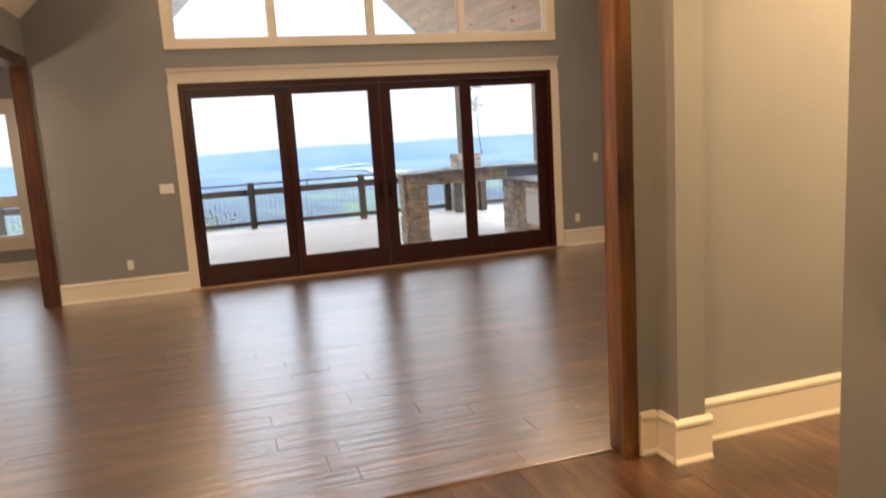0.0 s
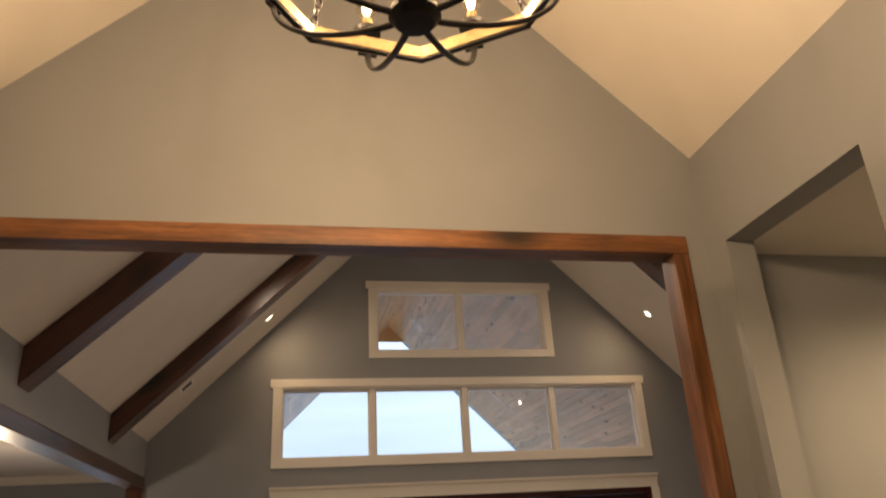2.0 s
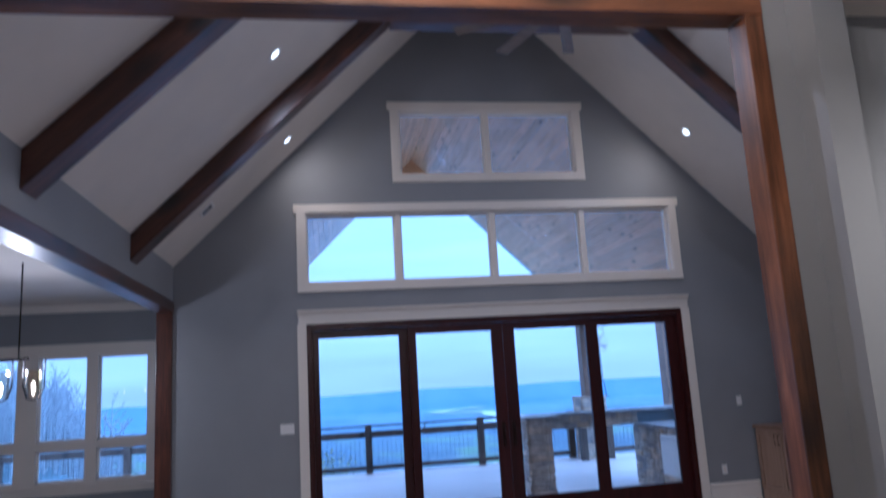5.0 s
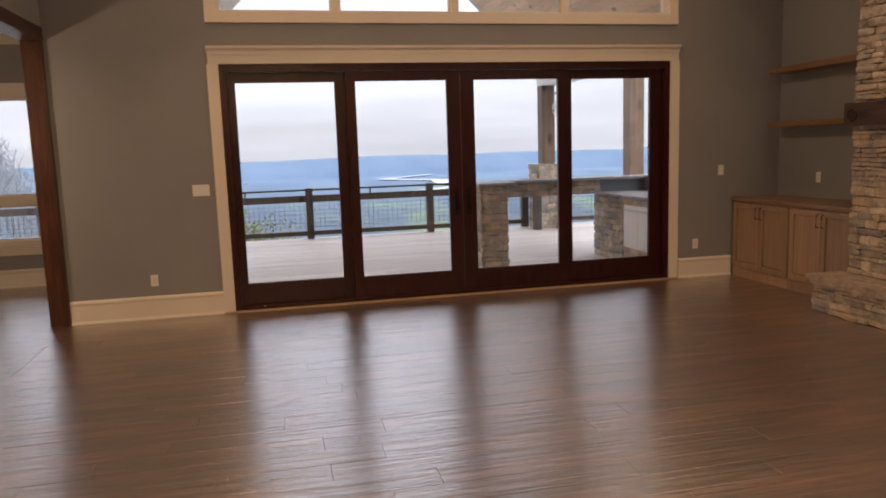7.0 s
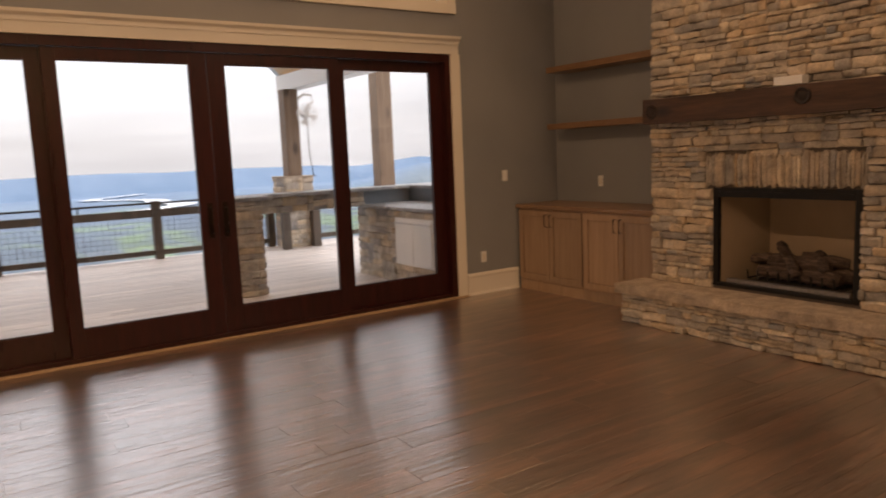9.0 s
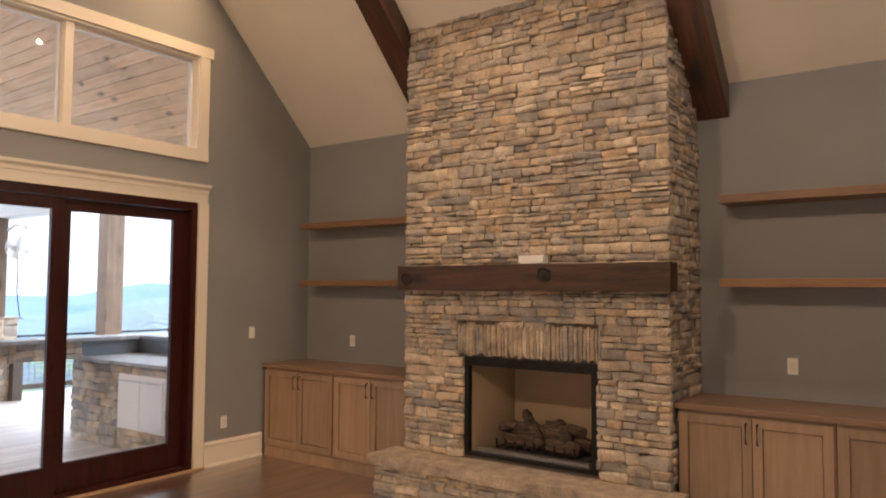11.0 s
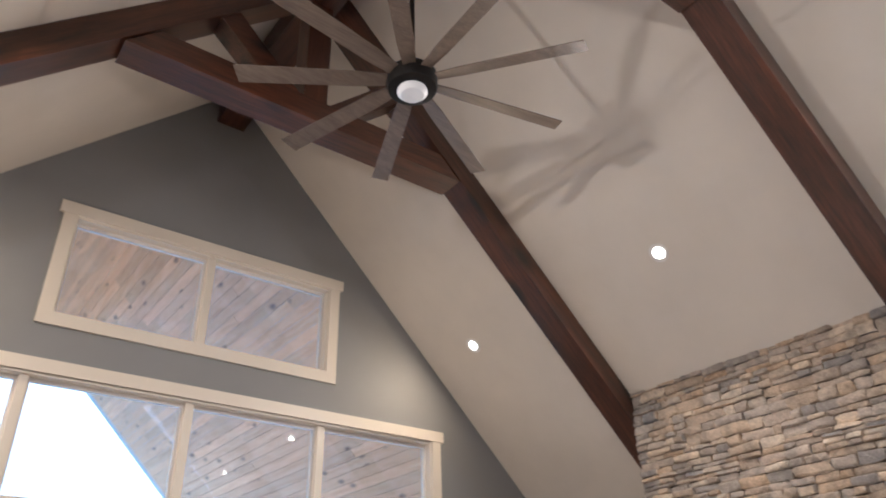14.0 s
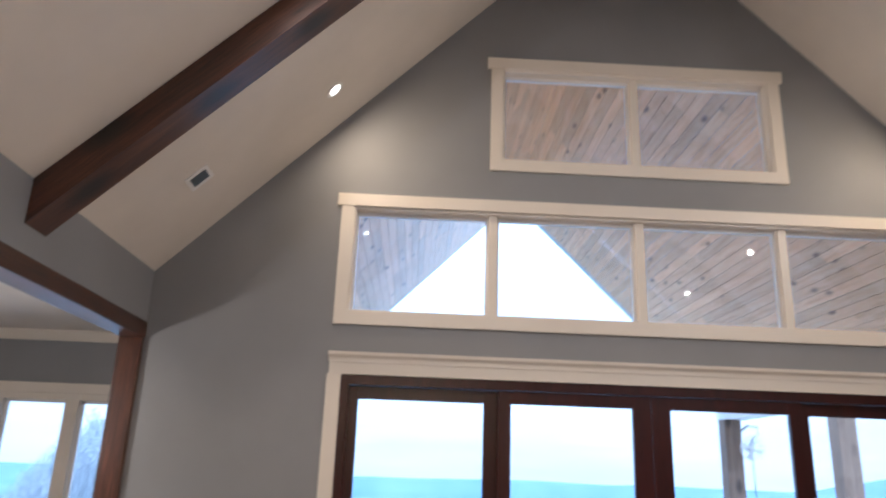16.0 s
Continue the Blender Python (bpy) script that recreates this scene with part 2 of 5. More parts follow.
BEAM_E = wood("stained_pine_falling_east", (0.009, 0.0026, 0.0015), (0.050, 0.0150, 0.0066), (0.140, 0.049, 0.020), 0, 0.4, tilt=-45, streaks=0.4, knot=0.25, coat=0.5, coat_ior=1.5, coat_rough=0.33, knot_size=1.25)
BEAM_W = wood("stained_pine_falling_west", (0.009, 0.0026, 0.0015), (0.050, 0.0150, 0.0066), (0.140, 0.049, 0.020), 0, 0.4, tilt=45, streaks=0.4, knot=0.25, coat=0.5, coat_ior=1.5, coat_rough=0.33, knot_size=1.25)
BEAM_Z = wood("stained_pine_along_z", (0.009, 0.0026, 0.0015), (0.050, 0.0150, 0.0066), (0.140, 0.049, 0.020), 2, 0.4, streaks=0.35, knot=0.25, coat=0.5, coat_ior=1.5, coat_rough=0.33, knot_size=1.25)
CASE_X = wood("golden_pine_along_x", (0.042, 0.0155, 0.0050), (0.135, 0.055, 0.0155), (0.27, 0.118, 0.034), 0, 0.38, 0.8, streaks=0.75, knot=0.2, knot_size=1.0, contrast=0.7)
CASE_Z = wood("golden_pine_along_z", (0.042, 0.0155, 0.0050), (0.135, 0.055, 0.0155), (0.27, 0.118, 0.034), 2, 0.38, 0.8, streaks=0.75, knot=0.2, knot_size=1.0, contrast=0.7)
DOORWOOD = wood("mahogany_stain", (0.013, 0.0022, 0.0022), (0.031, 0.0050, 0.0046), (0.055, 0.0105, 0.009), 2, 0.3, 1.5, False)
CABWOOD = wood("taupe_stained_maple", (0.27, 0.178, 0.116), (0.33, 0.225, 0.150), (0.39, 0.272, 0.185), 2, 0.40, 1.4, False, contrast=0.5)
CABTOP = wood("taupe_maple_top", (0.18, 0.108, 0.066), (0.24, 0.150, 0.094), (0.30, 0.195, 0.125), 1, 0.36, 1.4, False)
SHELFWOOD = wood("oak_shelf", (0.15, 0.078, 0.036), (0.225, 0.125, 0.062), (0.31, 0.18, 0.095), 1, 0.42, 1.6, False)
MANTELWOOD = wood("dark_rough_timber", (0.018, 0.008, 0.004), (0.062, 0.028, 0.015), (0.125, 0.060, 0.032), 1, 0.6, 1.3)
FLOORWOOD = wood("brown_oak_plank", (0.040, 0.017, 0.010), (0.122, 0.056, 0.034), (0.215, 0.112, 0.072), 0, 0.32, 1.1, False, coat=1.0, coat_ior=4.0, ior=2.2, shine=1.0, streaks=0.95, wavy=0.0075)
FLOORREST = wood("brown_oak_plank_rest", (0.040, 0.017, 0.010), (0.122, 0.056, 0.034), (0.215, 0.112, 0.072), 0, 0.32, 1.1, False, "Island", coat=1.0, coat_ior=4.0, ior=2.2, shine=1.0, streaks=0.95, wavy=0.0075)
FOYERWOOD = wood("brown_oak_plank_foyer", (0.042, 0.020, 0.011), (0.092, 0.046, 0.026), (0.155, 0.082, 0.050), 1, 0.36, 1.1, False, coat=0.5, streaks=0.85, wavy=0.0018)
DECKWOOD = wood("greyed_deck_board", (0.52, 0.47, 0.44), (0.62, 0.57, 0.53), (0.70, 0.65, 0.61), 0, 0.5, 1.0, False, "Island", contrast=0.5)
RAILWOOD = wood("weathered_rail_timber", (0.035, 0.026, 0.020), (0.075, 0.056, 0.043), (0.12, 0.095, 0.075), 2, 0.65, 1.0)
POSTWOOD = wood("cedar_post", (0.14, 0.085, 0.05), (0.23, 0.15, 0.095), (0.32, 0.22, 0.15), 2, 0.6, 1.0)
PINE = wood("pine_ceiling_board", (0.68, 0.33, 0.12), (0.91, 0.55, 0.26), (0.95, 0.69, 0.38), 1, 0.4, 1.5, True, "Island", knot=0.4, knot_size=0.85, coat=0.6, coat_ior=1.6, coat_rough=0.2)
BLADE = wood("grey_oak_blade", (0.10, 0.078, 0.06), (0.17, 0.135, 0.105), (0.25, 0.20, 0.16), 0, 0.36, 1.5, False)
PALETTE = [(0.4, 0.329, 0.254), (0.599, 0.513, 0.4), (0.313, 0.302, 0.286), (0.502, 0.389, 0.27), (0.659, 0.583, 0.47), (0.373, 0.351, 0.324), (0.491, 0.421, 0.346), (0.286, 0.284, 0.289), (0.545, 0.443, 0.324), (0.443, 0.4, 0.351)]
STONE = stone("ledge_stone", PALETTE)
STONEREST = stone("ledge_stone_rest", PALETTE, "Island")
MORTAR = paint("stone_backing", (0.13, 0.105, 0.085), 0.9, 0.2, 60, 0.5)
SLAB = stone("hearth_slab_stone", [(0.40, 0.33, 0.26), (0.42, 0.35, 0.28)], "Island", 0.8)
BLUESTONE = stone("grey_counter_stone", [(0.30, 0.31, 0.32), (0.33, 0.34, 0.35)], "Island", 0.35)
SLATE = paint("slate_grey_panel", (0.16, 0.19, 0.22), 0.5, 0.1)
BLACK = metal("black_iron", (0.018, 0.017, 0.017), 0.45, 0.6)
BRONZE = metal("dark_bronze", (0.03, 0.022, 0.018), 0.4, 0.8)
BRASSY = metal("raw_gold_metal", (0.25, 0.185, 0.080), 0.5, 0.5)
STEEL = metal("brushed_steel", (0.55, 0.55, 0.55), 0.35, 1.0)
FIREBRICK = paint("firebrick_panel", (0.40, 0.305, 0.21), 0.85, 0.15, 40, 0.4)
LOGS = wood("ceramic_log", (0.006, 0.004, 0.003), (0.034, 0.016, 0.012), (0.26, 0.19, 0.15), 1, 0.9, 2.0)
EMBER = paint("ash_bed", (0.10, 0.09, 0.08), 0.95, 0.4, 80, 0.8)
PANE = glass("window_glass", (0.97, 0.985, 0.98), 1.1)
SHADE = glass("clear_shade_glass", (0.99, 0.96, 0.90), 0.5)
CANGLOW = glow("lamp_lens", (1.0, 0.76, 0.45), 5.0)
BULB = glow("bulb_filament", (1.0, 0.70, 0.36), 14.0)
FANLENS = glow("fan_light_lens", (1.0, 0.85, 0.68), 0.07)
SIDING = paint("pale_siding", (0.55, 0.57, 0.58), 0.6)


# ---- mesh tools ----
def box(bm, x0, x1, y0, y1, z0, z1, bevel=0.0):
    vs = [bm.verts.new((x, y, z)) for x in (x0, x1) for y in (y0, y1) for z in (z0, z1)]
    fs = [bm.faces.new([vs[i] for i in q]) for q in ((0, 1, 3, 2), (4, 6, 7, 5), (0, 4, 5, 1), (2, 3, 7, 6), (0, 2, 6, 4), (1, 5, 7, 3))]
    if bevel:
        edges = list({e for f in fs for e in f.edges})
        bmesh.ops.bevel(bm, geom=edges, offset=bevel, segments=2, profile=0.6, affect="EDGES")
    return bm


def prism(bm, pts, a0, a1, axis=1):
    """Extrudes a polygon: axis 1 takes (x, z) points along y, axis 0 takes (y, z) along x, axis 2 takes (x, y) along z."""
    def put(p, a):
        return {0: (a, p[0], p[1]), 1: (p[0], a, p[1]), 2: (p[0], p[1], a)}[axis]
    lo = [bm.verts.new(put(p, a0)) for p in pts]
    hi = [bm.verts.new(put(p, a1)) for p in pts]
    bm.faces.new(lo)
    bm.faces.new(hi[::-1])
    for i in range(len(pts)):
        j = (i + 1) % len(pts)
        bm.faces.new((lo[j], lo[i], hi[i], hi[j]))
    return bm


def tube(bm, pts, r, n=8, flat=1.0):
    rings = []
    pts = [Vector(p) for p in pts]
    for i, p in enumerate(pts):
        d = (pts[min(i + 1, len(pts) - 1)] - pts[max(i - 1, 0)]).normalized()
        side = d.cross(Vector((0, 0, 1)))
        side = side.normalized() if side.length > 1e-4 else Vector((1, 0, 0))
        up = side.cross(d).normalized()
        rr = r[i] if isinstance(r, (list, tuple)) else r
        rings.append([bm.verts.new(p + rr * (math.cos(2 * math.pi * k / n) * side + flat * math.sin(2 * math.pi * k / n) * up)) for k in range(n)])
    for a, b in zip(rings, rings[1:]):
        for k in range(n):
            bm.faces.new((a[k], a[(k + 1) % n], b[(k + 1) % n], b[k]))
    bm.faces.new(rings[0][::-1])
    bm.faces.new(rings[-1])
    return bm


def lathe(bm, profile, center=(0, 0, 0), n=24, caps=True):
    """Turns (radius, z) pairs round a vertical axis; without caps the profile is a closed loop."""
    c = Vector(center)
    rings = [[bm.verts.new(c + Vector((max(r, 1e-4) * math.cos(2 * math.pi * k / n), max(r, 1e-4) * math.sin(2 * math.pi * k / n), z))) for k in range(n)] for r, z in profile]
    for a, b in zip(rings, rings[1:] if caps else rings[1:] + rings[:1]):
        for k in range(n):
            bm.faces.new((a[k], a[(k + 1) % n], b[(k + 1) % n], b[k]))
    if caps:
        bm.faces.new(rings[0][::-1])
        bm.faces.new(rings[-1])
    return bm


def mesh_of(name, bm, material, smooth=False):
    bmesh.ops.recalc_face_normals(bm, faces=bm.faces)
    me = bpy.data.meshes.new(name)
    bm.to_mesh(me)
    bm.free()
    me.materials.append(material)
    if smooth:
        for p in me.polygons:
            p.use_smooth = True
        me.set_sharp_from_angle(angle=radians(35))
    return me


def place(ob, parent):
    if parent is not None:
        ob.parent = parent
        ob.matrix_parent_inverse = Matrix.Translation(-parent.location) if parent.parent is None else Matrix.Identity(4)
    return ob


def part(name, bm, material, parent, label="", smooth=False, kind=""):
    ob = new(name, mesh_of(name, bm, material, smooth))
    place(ob, parent)
    return tagged(ob, label, kind=kind)


def thing(name, at, label, category, group="", kind=""):
    ob = new(name)
    ob.empty_display_size = 0.1
    ob.location = at
    return tagged(ob, label, category, group, kind)


def solid(name, bm, material, label, category, group="", kind="", smooth=False):
    return tagged(new(name, mesh_of(name, bm, material, smooth)), label, category, group, kind)


def B(*args, **kw):
    return box(bmesh.new(), *args, **kw)


def structure(name, bm, material, label, category):
    return solid(name, bm, material, label, category, kind="structure")


# ---- great room shell ----
bm = bmesh.new()
for pts in ([(XL, 0), (-2.44, 0), (-2.44, ceil_z(-2.44)), (XL, EAVE)],
            [(2.44, 0), (XR, 0), (XR, EAVE), (2.44, ceil_z(2.44))],
            [(-2.44, 2.49), (2.44, 2.49), (2.44, 2.99), (-2.44, 2.99)],
            [(-2.44, 3.88), (2.44, 3.88), (2.44, 4.37), (-2.44, 4.37)],
            [(-2.44, 4.37), (-1.20, 4.37), (-1.20, ceil_z(-1.2)), (-2.44, ceil_z(-2.44))],
            [(1.19, 4.37), (2.44, 4.37), (2.44, ceil_z(2.44)), (1.19, ceil_z(1.19))],
            [(-1.20, 5.25), (1.19, 5.25), (1.19, ceil_z(1.19)), (XC, ceil_z(XC)), (-1.20, ceil_z(-1.2))]):
    prism(bm, pts, 0.0, 0.17)
structure("wall_north", bm, WALL, "grey painted gable wall with wide glass door and two transom windows", "wall")
structure("wall_east", B(XR, XR + 0.15, YS, 0.17, 0, EAVE + 0.1), WALL, "grey painted side wall behind the stone fireplace", "wall")
bm = bmesh.new()
box(bm, XL - 0.17, XL, YS, -4.95, 0, EAVE + 0.1)
box(bm, XL - 0.17, XL, -4.95, 0.0, 2.835, EAVE + 0.1)
structure("wall_west", bm, WALL, "grey painted wall with a wide opening to the dining room", "wall")
# south wall with the foyer opening
OL, OR, OZ = -3.66, -0.283, 3.275
bm = bmesh.new()
prism(bm, [(OR + 0.088, 0), (XR, 0), (XR, EAVE), (OR + 0.088, ceil_z(OR + 0.088))], -6.13, YS)
prism(bm, [(XL, 0), (OL - 0.088, 0), (OL - 0.088, ceil_z(OL - 0.088)), (XL, EAVE)], -6.13, YS)
prism(bm, [(OL - 0.088, OZ + 0.10), (OR + 0.088, OZ + 0.10), (OR + 0.088, ceil_z(OR + 0.088)), (XC - 0.5, ceil_z(XC - 0.5)), (OL - 0.088, ceil_z(OL - 0.088))], -6.13, YS)
structure("wall_south", bm, WALL, "grey painted wall with a timber-cased opening to the foyer", "wall")
bm = bmesh.new()
prism(bm, [(XC, ceil_z(XC)), (XR + 0.15, EAVE - 0.15), (XR + 0.15, EAVE + 0.05), (XC, ceil_z(XC) + 0.2)], YS - 0.1, 0.17)
prism(bm, [(XC, ceil_z(XC)), (XC, ceil_z(XC) + 0.2), (XL - 0.17, EAVE + 0.03), (XL - 0.17, EAVE - 0.17)], YS - 0.1, 0.17)
structure("ceiling", bm, CEIL, "off-white painted vaulted plasterboard ceiling", "ceiling")

# ---- foyer and hall shell ----
FZ, FTOP = 3.87, 5.47
bm = bmesh.new()
box(bm, FR, FR + 0.16, -11.2, -7.35, 0, FZ + 0.1)
box(bm, FR, FR + 0.16, -6.37, YF, 0, FZ + 0.1)
box(bm, FR, FR + 0.16, -7.35, -6.37, 3.285, FZ + 0.1)
structure("wall_foyer_east", bm, WALL, "grey painted foyer wall with an opening to a side hall", "wall")
bm = bmesh.new()
prism(bm, [(FL - 0.16, 0), (OL - 0.088, 0), (OL - 0.088, FZ + 0.3), (FL - 0.16, FZ + 0.3)], YF, -6.132)
prism(bm, [(OR + 0.088, 0), (2.75, 0), (2.75, FZ + 0.1), (OR + 0.088, FZ + 0.1)], YF, -6.132)
prism(bm, [(OL - 0.088, OZ + 0.10), (OR + 0.088, OZ + 0.10), (OR + 0.088, FTOP + 0.3), (OL - 0.088, FTOP + 0.3)], YF, -6.132)
structure("wall_foyer_north", bm, WALL, "grey painted foyer end wall above the cased opening", "wall")
structure("wall_foyer_west", B(FL - 0.16, FL, -11.2, YF, 0, FZ + 0.1), WALL, "grey painted foyer side wall", "wall")
structure("wall_foyer_south", B(FL - 0.16, FR + 0.16, -11.36, -11.2, 0, FTOP + 0.2), WALL, "grey painted wall behind the foyer", "wall")
bm = bmesh.new()
x1, x2 = -2.24, -1.70
prism(bm, [(FR + 0.16, FZ - 0.16), (FR + 0.16, FZ + 0.05), (x2, FTOP + 0.21), (x2, FTOP)], -11.2, YF)
prism(bm, [(FL - 0.16, FZ - 0.16), (x1, FTOP), (x1, FTOP + 0.21), (FL - 0.16, FZ + 0.05)], -11.2, YF)
prism(bm, [(x1, FTOP), (x2, FTOP), (x2, FTOP + 0.21), (x1, FTOP + 0.21)], -11.2, YF)
structure("ceiling_foyer", bm, CEIL, "off-white vaulted foyer ceiling with a flat ridge", "ceiling")
bm = bmesh.new()
box(bm, 2.6, 2.75, -8.6, YF, 0, 3.45)
box(bm, FR + 0.16, 2.75, -8.75, -8.6, 0, 3.45)
structure("wall_hall", bm, WALL, "grey painted walls of the side hall", "wall")
structure("ceiling_hall", B(FR + 0.16, 2.75, -8.75, YF, 3.285, 3.45), CEIL, "flat painted ceiling of the side hall", "ceiling")

# ---- dining room shell ----
DX0, DXW, DY, DZ = -8.6, XL - 0.17, 2.60, 3.16
bm = bmesh.new()
box(bm, DX0, -7.72, DY, DY + 0.16, 0, DZ)
box(bm, -4.80, XL, DY, DY + 0.16, 0, DZ)
box(bm, -7.72, -4.80, DY, DY + 0.16, 0, 0.53)
box(bm, -7.72, -4.80, DY, DY + 0.16, 2.47, DZ)
structure("wall_dining_north", bm, WALL, "grey painted dining room wall with wide windows", "wall")
structure("wall_dining_east", B(DXW, XL, 0.172, DY, 0, DZ), WALL, "grey painted return wall beside the deck", "wall")
structure("wall_dining_west", B(DX0 - 0.16, DX0, -5.2, DY + 0.16, 0, DZ), WALL, "grey painted dining room side wall", "wall")
structure("wall_dining_south", B(DX0 - 0.16, DXW, -5.36, -5.2, 0, DZ), WALL, "grey painted dining room end wall", "wall")
bm = bmesh.new()
box(bm, DX0, DXW, -5.2, DY, DZ, DZ + 0.15)
structure("ceiling_dining", bm, CEIL, "flat painted dining room ceiling", "ceiling")
bm = bmesh.new()
prism(bm, [(DY, DZ), (DY, DZ - 0.11), (DY - 0.02, DZ - 0.11), (DY - 0.10, DZ - 0.02), (DY - 0.10, DZ)], DX0, DXW, 0)
structure("trim_crown_dining", bm, TRIM, "cream painted crown moulding under the dining ceiling", "moulding")


# ---- floors: slab under separate planks ----
bm = bmesh.new()
box(bm, XL - 0.17, XR, -11.2, 0.17, -0.12, -0.02)
box(bm, DX0, XL - 0.172, -5.2, DY, -0.12, -0.02)
structure("floor", bm, MORTAR, "wide brown oak plank floor with satin finish", "floor")
floor = bpy.data.objects["floor"]
structure("floor_hall", B(FR, 2.6, -8.6, YF, -0.012, -0.001), FOYERWOOD, "brown oak plank floor of the side hall", "floor")


# ---- baseboards and casings ----
def baseboard(name, a, b, along, face, out, h=0.235):
    """A tall board with a cap and a shoe; runs along x or y at 'face', standing out towards 'out' (+1 or -1)."""
    bm = bmesh.new()
    prof = [(0, 0), (0.030, 0), (0.030, 0.012), (0.018, 0.030), (0.018, h - 0.045), (0.026, h - 0.035), (0.026, h - 0.018), (0.010, h), (0, h)]
    pts = [(face + out * p, q) for p, q in prof]
    prism(bm, pts, a, b, 0 if along == "x" else 1)
    return structure(name, bm, TRIM, "tall cream painted baseboard with moulded cap", "baseboard")


baseboard("baseboard_north_west", XL + 0.004, -2.55, "x", -0.001, -1)
baseboard("baseboard_north_east", 2.56, 3.25, "x", -0.001, -1)
baseboard("baseboard_south", OR + 0.095, XR - 0.7, "x", YS + 0.001, 1)
baseboard("baseboard_west", YS, -4.97, "y", XL + 0.001, 1)
baseboard("baseboard_hall", FR + 0.17, 2.6, "x", YF - 0.001, -1)
baseboard("baseboard_foyer_corner", OR + 0.095, FR - 0.02, "x", YF - 0.001, -1)
baseboard("baseboard_foyer_east", -6.385, YF - 0.02, "y", FR - 0.001, -1)
baseboard("baseboard_foyer_jamb", FR - 0.03, FR + 0.19, "x", -6.371, -1)
baseboard("baseboard_foyer_far", -11.2, -7.35, "y", FR - 0.001, -1)
baseboard("baseboard_foyer_west", -11.2, YF, "y", FL + 0.001, 1)
baseboard("baseboard_dining", DX0, DXW, "x", DY - 0.001, -1)


def casing(bm, x0, x1, z0, z1, w, y=0.0, d=0.022, sill=True, cap=0.0):
    """Flat boards round an opening, against the wall face at y."""
    box(bm, x0 - w, x0, y - d, y, z0, z1)
    box(bm, x1, x1 + w, y - d, y, z0, z1)
    box(bm, x0 - w - 0.035, x1 + w + 0.035, y - d - 0.006, y, z1, z1 + w)
    if cap:
        box(bm, x0 - w - 0.02, x1 + w + 0.02, y - d - 0.02, y, z1 + w, z1 + w + cap)
    if sill:
        box(bm, x0 - w, x1 + w, y - d - 0.004, y, z0 - w, z0)
    return bm


bm = bmesh.new()
box(bm, -2.55, -2.44, -0.022, 0, 0, 2.49)
box(bm, 2.44, 2.55, -0.022, 0, 0, 2.49)
box(bm, -2.535, 2.535, -0.024, 0, 2.49, 2.58)
box(bm, -2.54, 2.54, -0.032, 0, 2.58, 2.60)
prism(bm, [(0, 2.60), (-0.030, 2.60), (-0.034, 2.615), (-0.062, 2.635), (-0.066, 2.66), (0, 2.66)], -2.545, 2.545, 0)
structure("trim_door", bm, TRIM, "cream painted door casing with a crown head", "moulding")
structure("trim_sill", B(-2.55, 2.55, -0.05, 0.0, 0.0, 0.018, bevel=0.006), wood("oak_sill", (0.3, 0.2, 0.12), (0.4, 0.28, 0.18), (0.5, 0.36, 0.24), 0, 0.4, 1, False), "pale oak sill strip under the sliding door", "sill")


# ---- sliding door ----
door = thing("door_1", (0, 0.06, 0), "closed four-panel sliding door in dark mahogany-stained wood", "sliding door", kind="structure")
bm = bmesh.new()
box(bm, -2.44, -2.375, 0.0, 0.15, 0, 2.49)
box(bm, 2.375, 2.44, 0.0, 0.15, 0, 2.49)
box(bm, -2.375, 2.375, 0.0, 0.15, 2.415, 2.49)
box(bm, -2.375, 2.375, 0.01, 0.15, 0, 0.05)
part("door_frame", bm, DOORWOOD, door)
PANES = [(-2.30, -1.315, -2.375, -1.16, 0.095), (-1.105, -0.145, -1.205, 0.0, 0.045), (0.155, 1.105, 0.004, 1.205, 0.045), (1.285, 2.235, 1.16, 2.375, 0.095)]
for gx0, gx1, sx0, sx1, py in PANES:
    bm = bmesh.new()
    box(bm, sx0, gx0, py - 0.022, py + 0.022, 0.05, 2.412, bevel=0.003)
    box(bm, gx1, sx1, py - 0.022, py + 0.022, 0.05, 2.412, bevel=0.003)
    box(bm, gx0, gx1, py - 0.020, py + 0.020, 0.05, 0.265)
    box(bm, gx0, gx1, py - 0.020, py + 0.020, 2.325, 2.412)
    for z0, z1 in ((0.265, 0.277), (2.313, 2.325)):
        box(bm, gx0, gx1, py - 0.014, py + 0.014, z0, z1)
    panel = part("door_panel", bm, DOORWOOD, door)
    g = part("glass_pane", B(gx0, gx1, py - 0.003, py + 0.003, 0.265, 2.325), PANE, panel, "clear glass pane")
    g.visible_shadow = False
for hx in (-0.065, 0.065):
    bm = bmesh.new()
    box(bm, hx - 0.022, hx + 0.022, 0.012, 0.022, 0.88, 1.18, bevel=0.004)
    tube(bm, [(hx, 0.015, 0.92), (hx, -0.03, 0.94), (hx, -0.035, 1.03), (hx, -0.03, 1.12), (hx, 0.015, 1.14)], 0.010, 8)
    part("door_handle", bm, BRONZE, door, "dark bronze pull handle", True)


